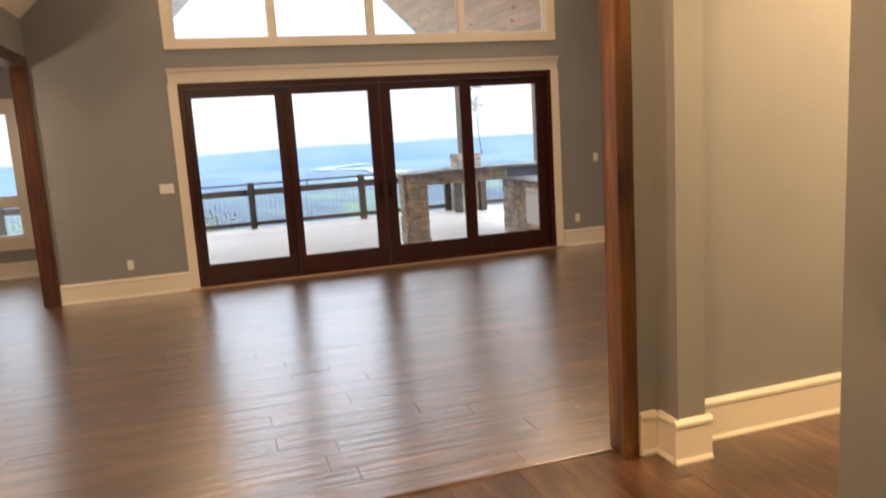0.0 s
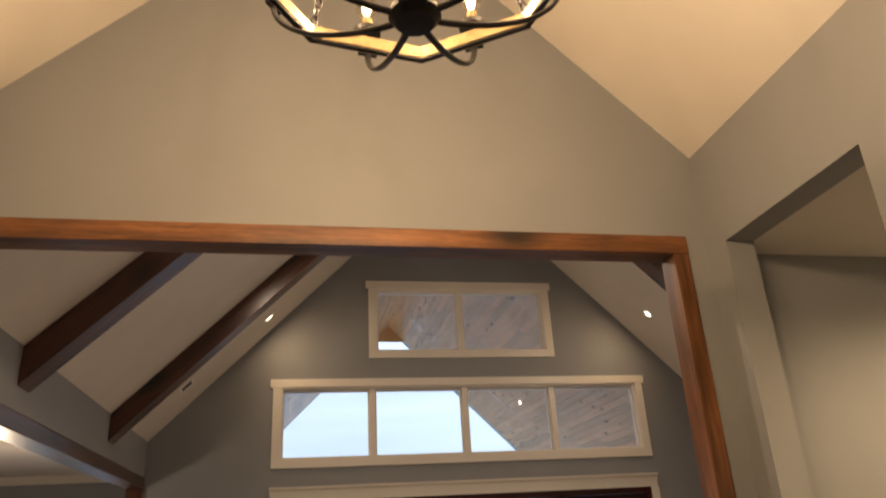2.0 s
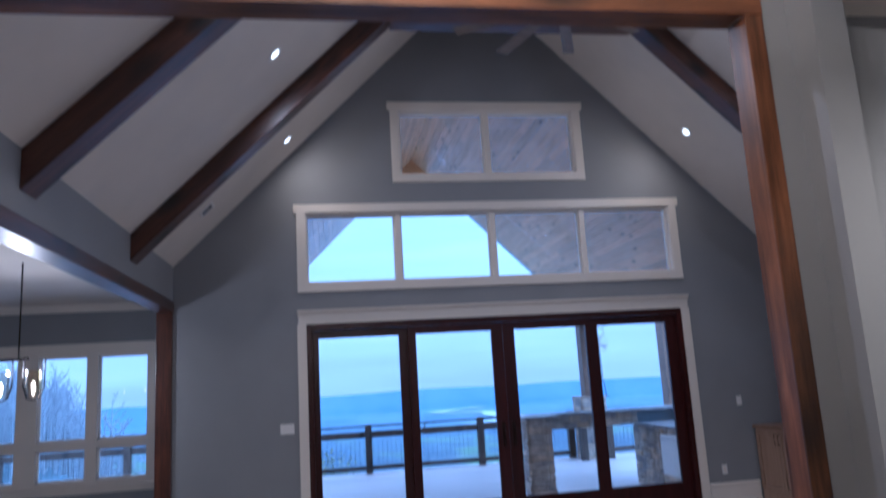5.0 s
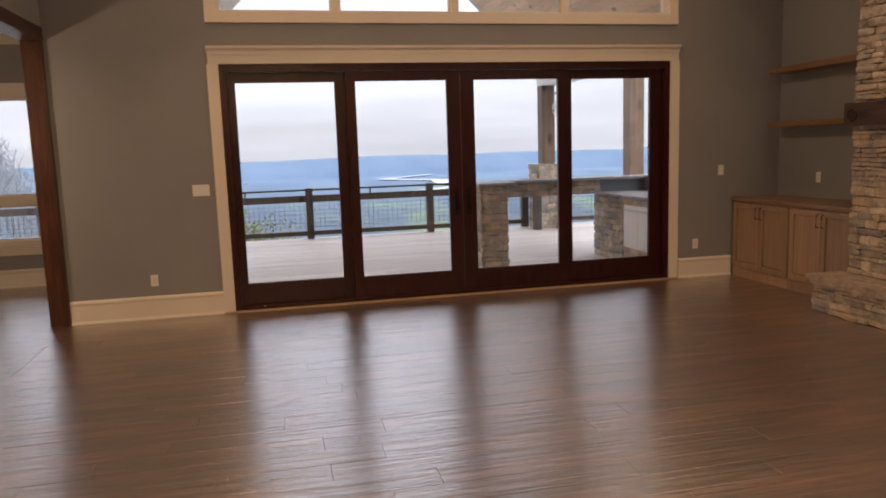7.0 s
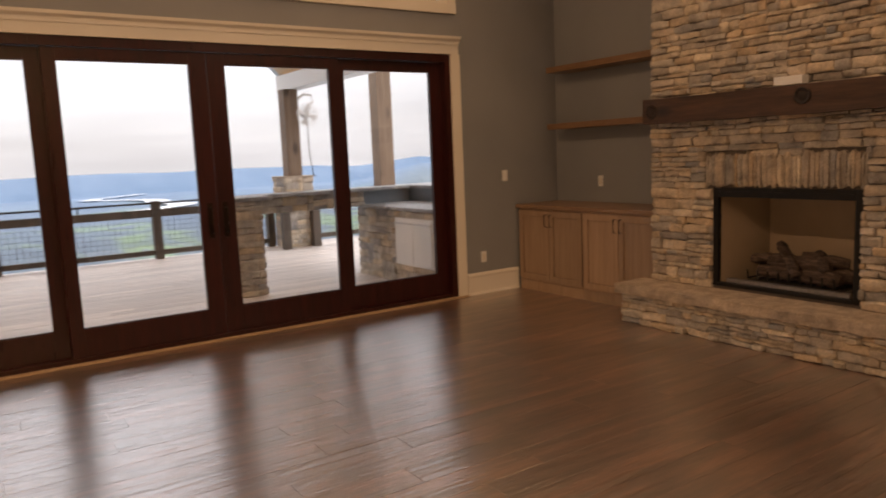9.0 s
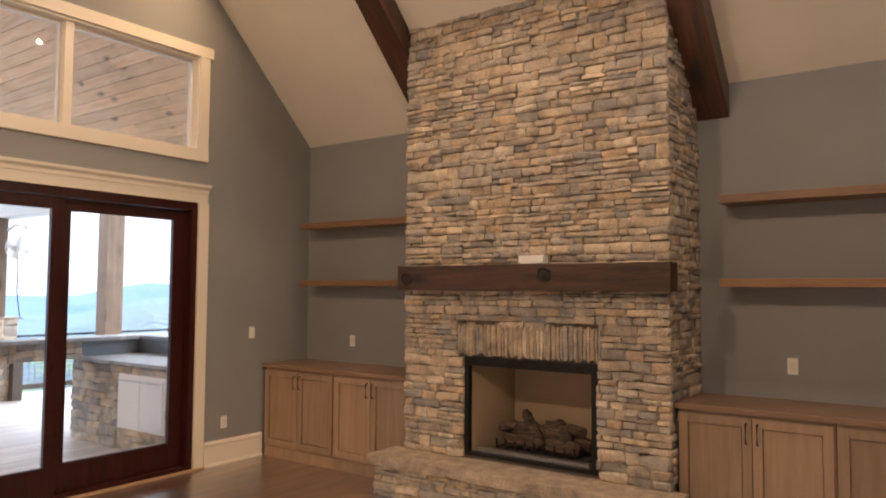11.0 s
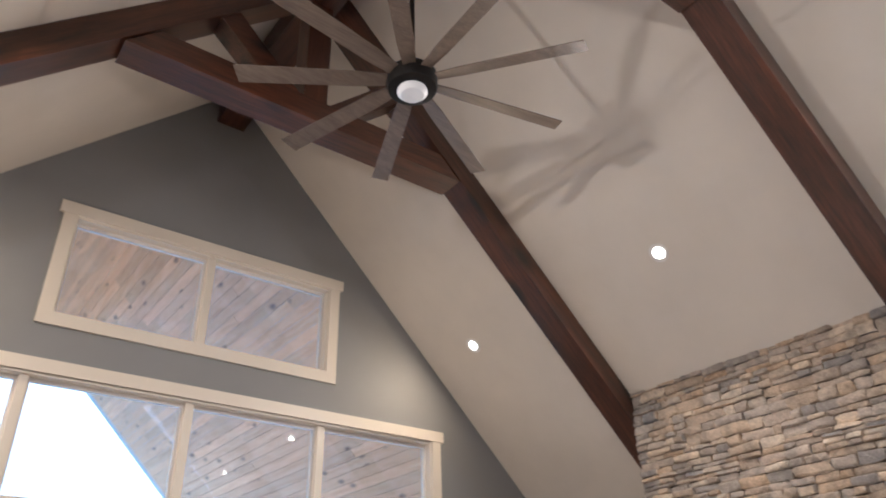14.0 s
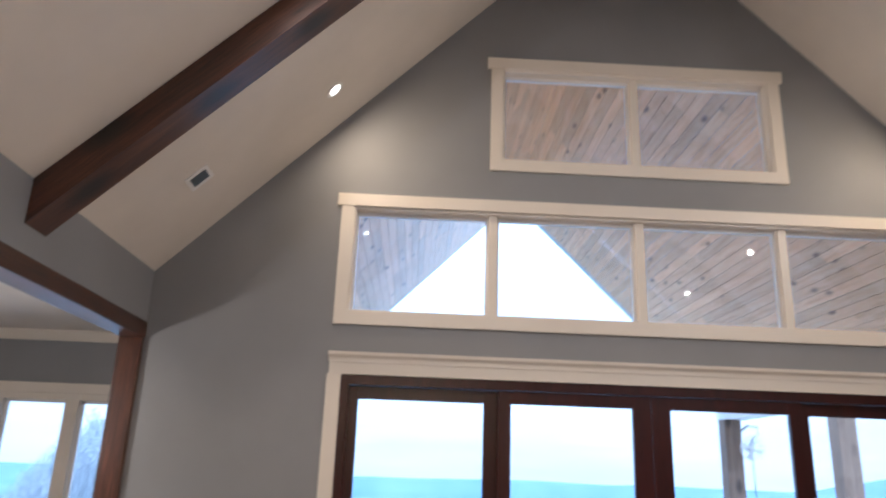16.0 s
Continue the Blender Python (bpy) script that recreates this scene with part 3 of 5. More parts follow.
# ---- transom windows ----
def transom(name, x0, x1, z0, z1, bars, label):
    win = thing(name, ((x0 + x1) / 2, 0.05, z0), label, "window", kind="structure")
    part("window_casing", casing(bmesh.new(), x0, x1, z0, z1, 0.105), TRIM, win, "cream painted flat casing")
    bm = bmesh.new()
    for a, b, c, d in ((x0, x0 + 0.014, z0, z1), (x1 - 0.014, x1, z0, z1), (x0 + 0.014, x1 - 0.014, z1 - 0.02, z1), (x0 + 0.014, x1 - 0.014, z0, z0 + 0.014)):
        box(bm, a, b, 0.0, 0.15, c, d)
    part("window_frame", bm, TRIM, win)
    edges = [x0 + 0.014] + bars + [x1 - 0.014]
    for b in bars:
        part("mullion", B(b - 0.036, b + 0.036, 0.03, 0.14, z0 + 0.02, z1 - 0.02, bevel=0.004), TRIM, win)
    for a, b in zip(edges, edges[1:]):
        a2, b2 = a + (0.036 if a != edges[0] else 0), b - (0.036 if b != edges[-1] else 0)
        bm = bmesh.new()
        for p, q, r, s in ((a2, a2 + 0.020, z0 + 0.014, z1 - 0.02), (b2 - 0.020, b2, z0 + 0.014, z1 - 0.02), (a2 + 0.020, b2 - 0.020, z1 - 0.05, z1 - 0.02), (a2 + 0.020, b2 - 0.020, z0 + 0.014, z0 + 0.034)):
            box(bm, p, q, 0.085, 0.125, r, s)
        sash = part("sash", bm, WHITE, win)
        g = part("pane", B(a2 + 0.020, b2 - 0.020, 0.100, 0.106, z0 + 0.034, z1 - 0.05), PANE, sash)
        g.visible_shadow = False


transom("window_1", -2.43, 2.42, 2.99, 3.885, [-1.265, -0.025, 1.20], "four-light transom window with cream casing above the sliding door")
transom("window_2", -1.20, 1.185, 4.37, 5.25, [-0.02], "two-light window with cream casing high in the gable")


# ---- dining windows ----
win = thing("window_3", (-6.26, 2.65, 0.5), "wide dining room window with cream frames and low lights", "window", kind="structure")
bm = casing(bmesh.new(), -7.72, -4.80, 0.53, 2.47, 0.11, DY)
box(bm, -7.86, -4.66, DY - 0.06, DY, 0.49, 0.53)
part("window_casing", bm, TRIM, win)
bm = bmesh.new()
for a, b in ((-7.72, -7.64), (-6.68, -6.40), (-5.72, -5.57), (-4.86, -4.80)):
    box(bm, a, b, DY, DY + 0.15, 0.53, 2.47)
for a, b in ((0.53, 0.60), (1.06, 1.17), (2.40, 2.47)):
    box(bm, -7.72, -4.80, DY + 0.004, DY + 0.146, a, b)
part("window_frame", bm, TRIM, win)
for a, b in ((-7.64, -6.68), (-6.40, -5.72), (-5.57, -4.86)):
    for z0, z1 in ((0.60, 1.06), (1.17, 2.40)):
        bm = bmesh.new()
        for p, q, r, s in ((a, a + 0.03, z0, z1), (b - 0.03, b, z0, z1), (a, b, z1 - 0.03, z1), (a, b, z0, z0 + 0.03)):
            box(bm, p, q, DY + 0.07, DY + 0.11, r, s)
        sash = part("sash", bm, WHITE, win)
        g = part("pane", B(a + 0.03, b - 0.03, DY + 0.085, DY + 0.091, z0 + 0.03, z1 - 0.03), PANE, sash)
        g.visible_shadow = False

# ---- timber casings of the openings ----
cas = thing("door_2", ((OL + OR) / 2, YS, 0), "knotty pine cased opening between foyer and great room", "cased opening", kind="structure")
part("lintel", B(OL - 0.004, OR + 0.004, YF + 0.012, YS + 0.006, OZ + 0.006, OZ + 0.10), CASE_X, cas)
part("lintel_face", B(OL - 0.090, OR + 0.090, YF - 0.012, YF + 0.008, OZ, OZ + 0.10, bevel=0.005), CASE_X, cas)
for x0, x1, face in ((OR + 0.006, OR + 0.088, OR), (OL - 0.088, OL - 0.006, OL - 0.088)):
    part("post", B(x0, x1, YF + 0.012, YS + 0.003, 0, OZ + 0.006), CASE_Z, cas)
    part("post_face", B(face, face + 0.088, YF - 0.010, YF + 0.008, 0, OZ - 0.001, bevel=0.005), CASE_Z, cas)
structure("trim_threshold", B(OL, OR, YS - 0.045, YS + 0.005, -0.004, 0.012, bevel=0.005), FLOORWOOD, "brown wooden threshold strip between foyer and great room", "threshold")
cas = thing("door_3", (XL, -2.5, 0), "dark-stained pine cased opening to the dining room", "cased opening", kind="structure")
part("lintel", B(XL - 0.185, XL + 0.012, -4.95, 0.0, 2.71, 2.832, bevel=0.008), BEAM_Y, cas)
for y0, y1 in ((-0.04, 0.17), (-4.95, -4.83)):
    part("post", B(XL - 0.183, XL + (0.010 if y0 < -1 else -0.002), y0, y1 if y0 < -1 else 0.168, 0, 2.71, bevel=0.008), BEAM_Z, cas)

# ---- roof timbers ----
RW, RD = 0.24, 0.30


def truss(y0, tie):
    y1 = y0 + RW
    tr = thing("roof_truss", (XC, (y0 + y1) / 2, ceil_z(XC)), "dark-stained knotty timber truss under the vaulted ceiling", "roof truss", "roof trusses")
    e = 0.003
    for s in (-1, 1):
        xw = XR if s > 0 else XL
        pts = [(xw - s * e, EAVE - e), (xw - s * e, EAVE - RD + 0.04), (XC, ceil_z(XC) - RD), (XC, ceil_z(XC) - e)]
        part("rafter", prism(bmesh.new(), pts, y0, y1), BEAM_E if s > 0 else BEAM_W, tr)
    if tie:
        z = 5.49
        xa = XC - (ceil_z(XC) - RD - z) + 0.02
        xb = XC + (ceil_z(XC) - RD - z) - 0.02
        part("tie_beam", prism(bmesh.new(), [(xa, z), (xb, z), (xb - 0.2, z + 0.2), (xa + 0.2, z + 0.2)], y0 - 0.004, y1 + 0.004), BEAM_X, tr)
        part("king_post", B(XC - 0.10, XC + 0.10, y0 + 0.02, y1 - 0.02, z + 0.2, ceil_z(XC) - RD - 0.02, bevel=0.006), BEAM_Z, tr)
        for s in (-1, 1):
            part("strut", prism(bmesh.new(), [(XC + s * 0.10, z + 0.2), (XC + s * 0.34, z + 0.2), (XC + s * 0.80, z + 0.62), (XC + s * 0.68, z + 0.76)], y0 + 0.03, y1 - 0.03), BEAM_X, tr)
    return tr


truss(-1.955, True)
truss(-4.46, True)
solid("ridge_beam", B(XC - 0.14, XC + 0.14, YS + 0.002, -0.002, 6.74, 7.02, bevel=0.008), BEAM_Y, "dark-stained timber ridge beam along the ceiling peak", "ridge beam")


# ---- recessed lights, vent, plates ----
def can_light(x, y):
    n = Vector((math.copysign(1, x - XC) * -RISE, 0, -1)).normalized()
    c = Vector((x, y, ceil_z(x)))
    th = thing("recessed_light", c, "lit round recessed light with white trim in the sloped ceiling", "recessed light", "recessed ceiling lights")
    q = Vector((0, 0, -1)).rotation_difference(n).to_matrix().to_4x4()
    m = Matrix.Translation(c) @ q
    bm = lathe(bmesh.new(), [(0.050, -0.001), (0.078, -0.001), (0.080, -0.006), (0.053, -0.010)], caps=False)
    bm.transform(m)
    part("trim_ring", bm, WHITE, th, "", True)
    bm = lathe(bmesh.new(), [(0.0, -0.0015), (0.049, -0.0015), (0.049, -0.004), (0.0, -0.004)])
    bm.transform(m)
    part("lens", bm, CANGLOW, th, "glowing lens", True)


for cx, cy in CAN_SPOTS:
    can_light(cx, cy)


def plate(x, y, z, normal, wide, switches, name, label):
    """A wall plate on the wall facing -y ('y') or -x ('x')."""
    w, h = 0.07 + 0.046 * (wide - 1), 0.115
    th = thing(name, (x, y, z), label, name.replace("_", " "), name.replace("_", " ") + "s")
    def put(bm):
        bm.transform(Matrix.Translation((x, y, z)) @ (Matrix.Rotation(radians(-90), 4, "Z") if normal == "x" else Matrix.Identity(4)))
        return bm
    part("plate", put(B(-w / 2, w / 2, -0.006, -0.0005, -h / 2, h / 2, bevel=0.002)), WHITE, th)
    for k in range(wide):
        u = (k - (wide - 1) / 2) * 0.046
        if switches:
            part("rocker", put(B(u - 0.016, u + 0.016, -0.010, -0.0055, -0.033, 0.033, bevel=0.002)), WHITE, th)
        else:
            part("socket", put(B(u - 0.016, u + 0.016, -0.008, -0.0055, -0.033, 0.033, bevel=0.002)), TRIM, th)


plate(-2.69, -0.0, 1.265, "y", 3, True, "light_switch", "white three-gang switch plate on the grey wall")
plate(3.107, -0.0, 1.245, "y", 1, True, "light_switch", "white single switch plate on the grey wall")
plate(-3.20, -0.0, 0.39, "y", 1, False, "wall_outlet", "white wall outlet above the baseboard")
plate(2.787, -0.0, 0.397, "y", 1, False, "wall_outlet", "white wall outlet above the baseboard")
plate(XR, -0.67, 1.15, "x", 1, False, "wall_outlet", "white wall outlet above the cabinet top")
plate(XR, -4.86, 1.16, "x", 1, False, "wall_outlet", "white wall outlet above the cabinet top")
plate(-6.82, DY, 0.37, "y", 1, False, "wall_outlet", "white wall outlet below the dining window")

vent = thing("ceiling_vent", (-3.485, -0.8, ceil_z(-3.485)), "small white grille vent in the sloped ceiling", "ceiling vent")
vm = Matrix.Translation((-3.485, -0.8, ceil_z(-3.485))) @ Matrix.Rotation(radians(-45), 4, "Y") @ Matrix.Diagonal((0.75, 0.75, 1, 1))
bm = bmesh.new()
for a, b, c, d in ((-0.13, 0.13, -0.13, -0.09), (-0.13, 0.13, 0.09, 0.13), (-0.13, -0.09, -0.09, 0.09), (0.09, 0.13, -0.09, 0.09)):
    box(bm, a, b, c, d, -0.012, -0.001)
bm.transform(vm)
part("frame", bm, WHITE, vent)
bm = B(-0.09, 0.09, -0.09, 0.09, -0.003, -0.001)
bm.transform(vm)
part("backing", bm, SLATE, vent)
for k in range(7):
    bm = B(-0.09, 0.09, -0.085 + k * 0.026, -0.078 + k * 0.026, -0.011, -0.004)
    bm.transform(vm)
    part("slat", bm, SLATE, vent)


# ---- ceiling fan ----
FAN = Vector((0.025, -3.10, 4.985))
fan = thing("ceiling_fan", FAN, "large nine-blade windmill ceiling fan with black hub and light", "ceiling fan")
part("downrod", tube(bmesh.new(), [(FAN.x, FAN.y, 5.10), (FAN.x, FAN.y, 6.745)], 0.018, 12), BLACK, fan, "black downrod", True)
bm = lathe(bmesh.new(), [(0.03, 0.20), (0.10, 0.18), (0.155, 0.12), (0.16, 0.05), (0.15, 0.01), (0.10, 0.0)], FAN)
part("motor", bm, BLACK, fan, "black motor housing", True)
part("light_lens", lathe(bmesh.new(), [(0.09, 0.005), (0.095, -0.015), (0.07, -0.04), (0.0, -0.05)], FAN), FANLENS, fan, "white light lens", True)
for k in range(9):
    bm = bmesh.new()
    prism(bm, [(0.10, -0.037), (0.32, -0.053), (1.055, -0.061), (1.076, 0.061), (0.32, 0.053), (0.10, 0.037)], -0.004, 0.004, 2)
    bm.transform(Matrix.Translation((FAN.x, FAN.y, FAN.z + 0.08)) @ Matrix.Rotation(radians(40 * k + 28), 4, "Z") @ Matrix.Rotation(radians(14), 4, "X"))
    part("blade", bm, BLADE, fan, "grey-brown wooden blade")


# ---- chandelier in the foyer ----
ch = thing("chandelier", (CH.x, CH.y, CH.z), "lit octagonal black iron chandelier with eight bulbs", "chandelier")
verts = [Vector((CH.x + RING_R * math.cos(radians(45 * k + TURN)), CH.y + RING_R * math.sin(radians(45 * k + TURN)), RING_Z)) for k in range(8)]
ri, rj = RING_R - 0.020, RING_R - 0.024


def octagon(r):
    return [(CH.x + r * math.cos(radians(45 * k + TURN)), CH.y + r * math.sin(radians(45 * k + TURN))) for k in range(8)]


pts_o, pts_i, pts_j = octagon(RING_R), octagon(ri), octagon(rj)
for k in range(8):
    j = (k + 1) % 8
    part("ring_side", prism(bmesh.new(), [pts_o[k], pts_o[j], pts_i[j], pts_i[k]], RING_Z - 0.025, RING_Z + 0.025, 2), BLACK, ch, "black iron ring side")
    part("ring_lining", prism(bmesh.new(), [pts_i[k], pts_i[j], pts_j[j], pts_j[k]], RING_Z - 0.018, RING_Z + 0.023, 2), BRASSY, ch, "gold-toned inner lining")
part("hub", lathe(bmesh.new(), [(0.012, 0.055), (0.02, 0.03), (0.062, 0.022), (0.068, 0.0), (0.05, -0.022), (0.0, -0.026)], CH), BLACK, ch, "", True)
part("cable", tube(bmesh.new(), [(CH.x, CH.y, CH.z + 0.05), (CH.x, CH.y, FTOP)], 0.005, 6), BLACK, ch, "thin black cable")
part("ceiling_canopy", lathe(bmesh.new(), [(0.07, 0.0), (0.07, -0.02), (0.02, -0.045), (0.0, -0.045)], (CH.x, CH.y, FTOP - 0.002)), BLACK, ch, "", True)
apo = RING_R * math.cos(radians(22.5))
for k in range(8):
    a = radians(45 * k + 22.5 + TURN)
    d = Vector((math.cos(a), math.sin(a), 0))
    t = Vector((-math.sin(a), math.cos(a), 0))
    # rib: from the hub outwards, hooking up round the ring
    pts = []
    for i in range(17):
        q = math.pi / 2 * i / 16
        pts.append(CH + d * (0.05 + (apo - 0.05) * math.sin(q)) + Vector((0, 0, (RING_Z - 0.02 - CH.z) * (1 - math.cos(q)) ** 0.88)))
    part("rib", tube(bmesh.new(), pts, 0.0105, 8, 0.75), BLACK, ch, "", True)
    c = CH + d * (apo - 0.0) + Vector((0, 0, RING_Z - CH.z))
    bm = lathe(bmesh.new(), [(0.016, 0.03), (0.044, 0.045), (0.046, 0.06), (0.02, 0.064), (0.0, 0.064)], c, 16)
    part("cup", bm, BLACK, ch, "", True)
    part("socket", lathe(bmesh.new(), [(0.016, 0.06), (0.018, 0.066), (0.017, 0.108), (0.0, 0.109)], c, 12), BRASSY, ch, "gold candle sleeve", True)
    bulb = part("bulb", lathe(bmesh.new(), [(0.014, 0.108), (0.019, 0.118), (0.032, 0.136), (0.036, 0.156), (0.032, 0.176), (0.019, 0.190), (0.0, 0.195)], c, 16), SHADE, ch, "clear globe bulb", True)
    bulb.visible_shadow = False
    fil = part("filament", lathe(bmesh.new(), [(0.004, 0.118), (0.012, 0.135), (0.016, 0.155), (0.010, 0.172), (0.002, 0.178)], c, 8), BULB, bulb, "glowing filament")
    fil.visible_shadow = False
    bm = B(-0.03, 0.03, -0.006, 0.006, -0.034, 0.034)
    bm.transform(Matrix.Translation(c) @ Matrix.Rotation(a + math.pi / 2, 4, "Z"))
    part("bracket", bm, BLACK, ch)
    for sx in (-0.018, 0.018):
        bm = lathe(bmesh.new(), [(0.0, 0.004), (0.004, 0.002), (0.0045, -0.001)], (0, 0, 0), 8)
        bm.transform(Matrix.Translation(c - d * 0.007 + t * sx + Vector((0, 0, -0.012))) @ Matrix.Rotation(a, 4, "Z") @ Matrix.Rotation(radians(-90), 4, "Y"))
        part("rivet", bm, BRONZE, ch)
for k in (0, 2, 4, 6):
    v = verts[k]
    d = (v - Vector((CH.x, CH.y, RING_Z))).normalized()
    foot = v - d * 0.015 + Vector((0, 0, 0.03))
    top = Vector((CH.x, CH.y, RING_Z + 1.0)) + d * 0.04
    low = foot.lerp(top, 0.17)
    for i in range(6):
        p = foot.lerp(low, (i + 0.5) / 6)
        loop = [p + (d * math.cos(q) * 0.012 if i % 2 else Vector((-d.y, d.x, 0)) * math.cos(q) * 0.011) + Vector((0, 0, 0.021 * math.sin(q))) for q in [2 * math.pi * n / 10 for n in range(11)]]
        part("chain_link", tube(bmesh.new(), loop, 0.004, 5), BLACK, ch)
    part("hanger_bar", tube(bmesh.new(), [low, top], 0.013, 4, 0.35), BRASSY, ch, "gold-toned flat hanger bar")
part("top_collar", lathe(bmesh.new(), [(0.0, 1.03), (0.05, 1.02), (0.06, 0.99), (0.0, 0.985)], (CH.x, CH.y, RING_Z)), BLACK, ch, "", True)


# ---- dining chandelier ----
dc = thing("dining_chandelier", (-5.3, -1.1, 1.74), "black linear chandelier with clear glass shades and lit bulbs", "chandelier")
part("stem", tube(bmesh.new(), [(-5.25, -1.1, 2.18), (-5.25, -1.1, DZ)], 0.008, 8), BLACK, dc)
part("crossbar", B(-6.3, -5.15, -1.11, -1.09, 2.165, 2.19), BLACK, dc)
for x in (-6.2, -5.8, -5.4, -5.1):
    part("shade_frame", tube(bmesh.new(), [(x - 0.10, -1.1, 2.17), (x - 0.10, -1.1, 1.92), (x - 0.06, -1.1, 1.79), (x, -1.1, 1.765), (x + 0.06, -1.1, 1.79), (x + 0.10, -1.1, 1.92), (x + 0.10, -1.1, 2.17)], 0.009, 6), BLACK, dc, "", True)
    g = part("glass_shade", lathe(bmesh.new(), [(0.055, 1.80), (0.072, 1.86), (0.075, 2.06), (0.073, 2.06), (0.070, 1.865), (0.052, 1.806)], (x, -1.1, 0), 20, caps=False), SHADE, dc, "clear glass shade", True)
    g.visible_shadow = False
    b = part("bulb", lathe(bmesh.new(), [(0.008, 1.82), (0.018, 1.88), (0.016, 1.92), (0.0, 1.96)], (x, -1.1, 0), 10), BULB, dc, "glowing candle bulb", True)
    b.visible_shadow = False


# ---- stones ----
RNG = random.Random(7)


def rock_mesh(seed, material):
    """A rough-split ledge stone, one unit wide, high and deep, its back open."""
    r = random.Random(seed)
    bm = bmesh.new()
    us, vs = (-0.5, -0.40, 0.0, 0.40, 0.5), (-0.5, -0.30, 0.30, 0.5)
    grid = []
    lean, taper = r.uniform(-0.10, 0.10), (r.uniform(-0.18, 0.12), r.uniform(-0.18, 0.12))
    for j, v in enumerate(vs):
        line = []
        for i, u in enumerate(us):
            edge = (i in (0, 4)) + (j in (0, 3))
            z = (1.0, 0.80, 0.50)[edge] + r.uniform(-0.15, 0.15)
            squeeze = 1 + 2 * abs(u) * taper[u > 0]
            line.append(bm.verts.new((u + lean * v * 0.5 + r.uniform(-0.045, 0.045), v * squeeze + r.uniform(-0.07, 0.07), z)))
        grid.append(line)
    for j in range(3):
        for i in range(4):
            bm.faces.new((grid[j][i], grid[j][i + 1], grid[j + 1][i + 1], grid[j + 1][i]))
    loop = grid[0] + [grid[1][4], grid[2][4]] + grid[3][::-1] + [grid[2][0], grid[1][0]]
    low = [bm.verts.new((v.co.x, v.co.y, 0)) for v in loop]
    for k in range(len(loop)):
        n = (k + 1) % len(loop)
        bm.faces.new((low[k], low[n], loop[n], loop[k]))
    me = mesh_of("ledge_stone", bm, material)
    for p in me.polygons:
        p.use_smooth = True
    me.set_sharp_from_angle(angle=radians(48))
    return me


ROCKS = [rock_mesh(s, STONE) for s in range(24)]
ROCKDATA = [([tuple(v.co) for v in me.vertices], [tuple(p.vertices) for p in me.polygons]) for me in ROCKS]


def ledge_layout(w, h, holes=(), low=0.036, high=0.078, short=0.065, long=0.215):
    """Ledge stones on a w by h face, in short broken courses: (u0, u1, v0, v1)."""
    def row(u, end, v, dv):
        while u < end - 0.004:
            du = RNG.uniform(short, long) * (0.75 + 0.5 * dv / high)
            if end - u - du < 0.07:
                du = end - u
            yield u, u + du, v, v + dv
            u += du

    def pieces():
        v = 0.0
        while v < h - 0.012:
            band = min(RNG.uniform(2.0, 3.4) * high * 0.72, h - v)
            if h - v - band < low * 1.4:
                band = h - v
            u = 0.0
            while u < w - 0.01:
                bw = RNG.uniform(0.35, 1.0)
                if w - u - bw < 0.16:
                    bw = w - u
                n = max(2, round(band / RNG.uniform(low * 1.05, high)))
                cuts = sorted(v + band * (k + RNG.uniform(-0.28, 0.28)) / n for k in range(1, n))
                levels = [v] + cuts + [v + band]
                for a, b in zip(levels, levels[1:]):
                    yield from row(u, u + bw, a, b - a)
                u += bw
            v += band

    for a, b, c, d in pieces():
        for x0, x1, z0, z1 in holes:
            if z0 < (c + d) / 2 < z1 and b > x0 and a < x1:
                if a < x0 - 0.02:
                    b = x0
                elif b > x1 + 0.02:
                    a = x1
                else:
                    b = a
        if b - a > 0.025:
            yield a, b, c, d


def stone_face(parent, origin, u_dir, v_dir, w, h, holes=(), singles=0.0, depth=(0.022, 0.052), label="", **kw):
    """Stones over a face; those below 'singles' metres are pieces of their own, the others one joined part."""
    u_dir, v_dir = Vector(u_dir), Vector(v_dir)
    n = u_dir.cross(v_dir)
    base = Matrix((u_dir, v_dir, n)).transposed().to_4x4()
    base.translation = Vector(origin)
    verts, faces = [], []
    for a, b, c, d in ledge_layout(w, h, holes, **kw):
        k = RNG.randrange(len(ROCKS))
        dep = RNG.uniform(*depth)
        flip = RNG.choice((-1, 1))
        m = base @ Matrix.Translation(((a + b) / 2, (c + d) / 2, 0)) @ Matrix.Rotation(radians(RNG.uniform(-3.0, 3.0)), 4, "Z") @ Matrix.Diagonal(((b - a - 0.0045), (d - c - 0.0035), dep, 1)) @ (Matrix.Rotation(math.pi, 4, "Z") if flip < 0 else Matrix.Identity(4))
        if c < singles:
            ob = new("ledge_stone", ROCKS[k])
            place(ob, parent)
            ob.matrix_basis = m
        else:
            o = len(verts)
            vs, fs = ROCKDATA[k]
            verts += [m @ Vector(p) for p in vs]
            faces += [tuple(i + o for i in f) for f in fs]
    if verts:
        me = bpy.data.meshes.new("ledge_stones")
        me.from_pydata(verts, [], faces)
        me.materials.append(STONEREST)
        for p in me.polygons:
            p.use_smooth = True
        me.set_sharp_from_angle(angle=radians(48))
        ob = new("ledge_stones", me)
        place(ob, parent)
        tagged(ob, label, kind="stuff")


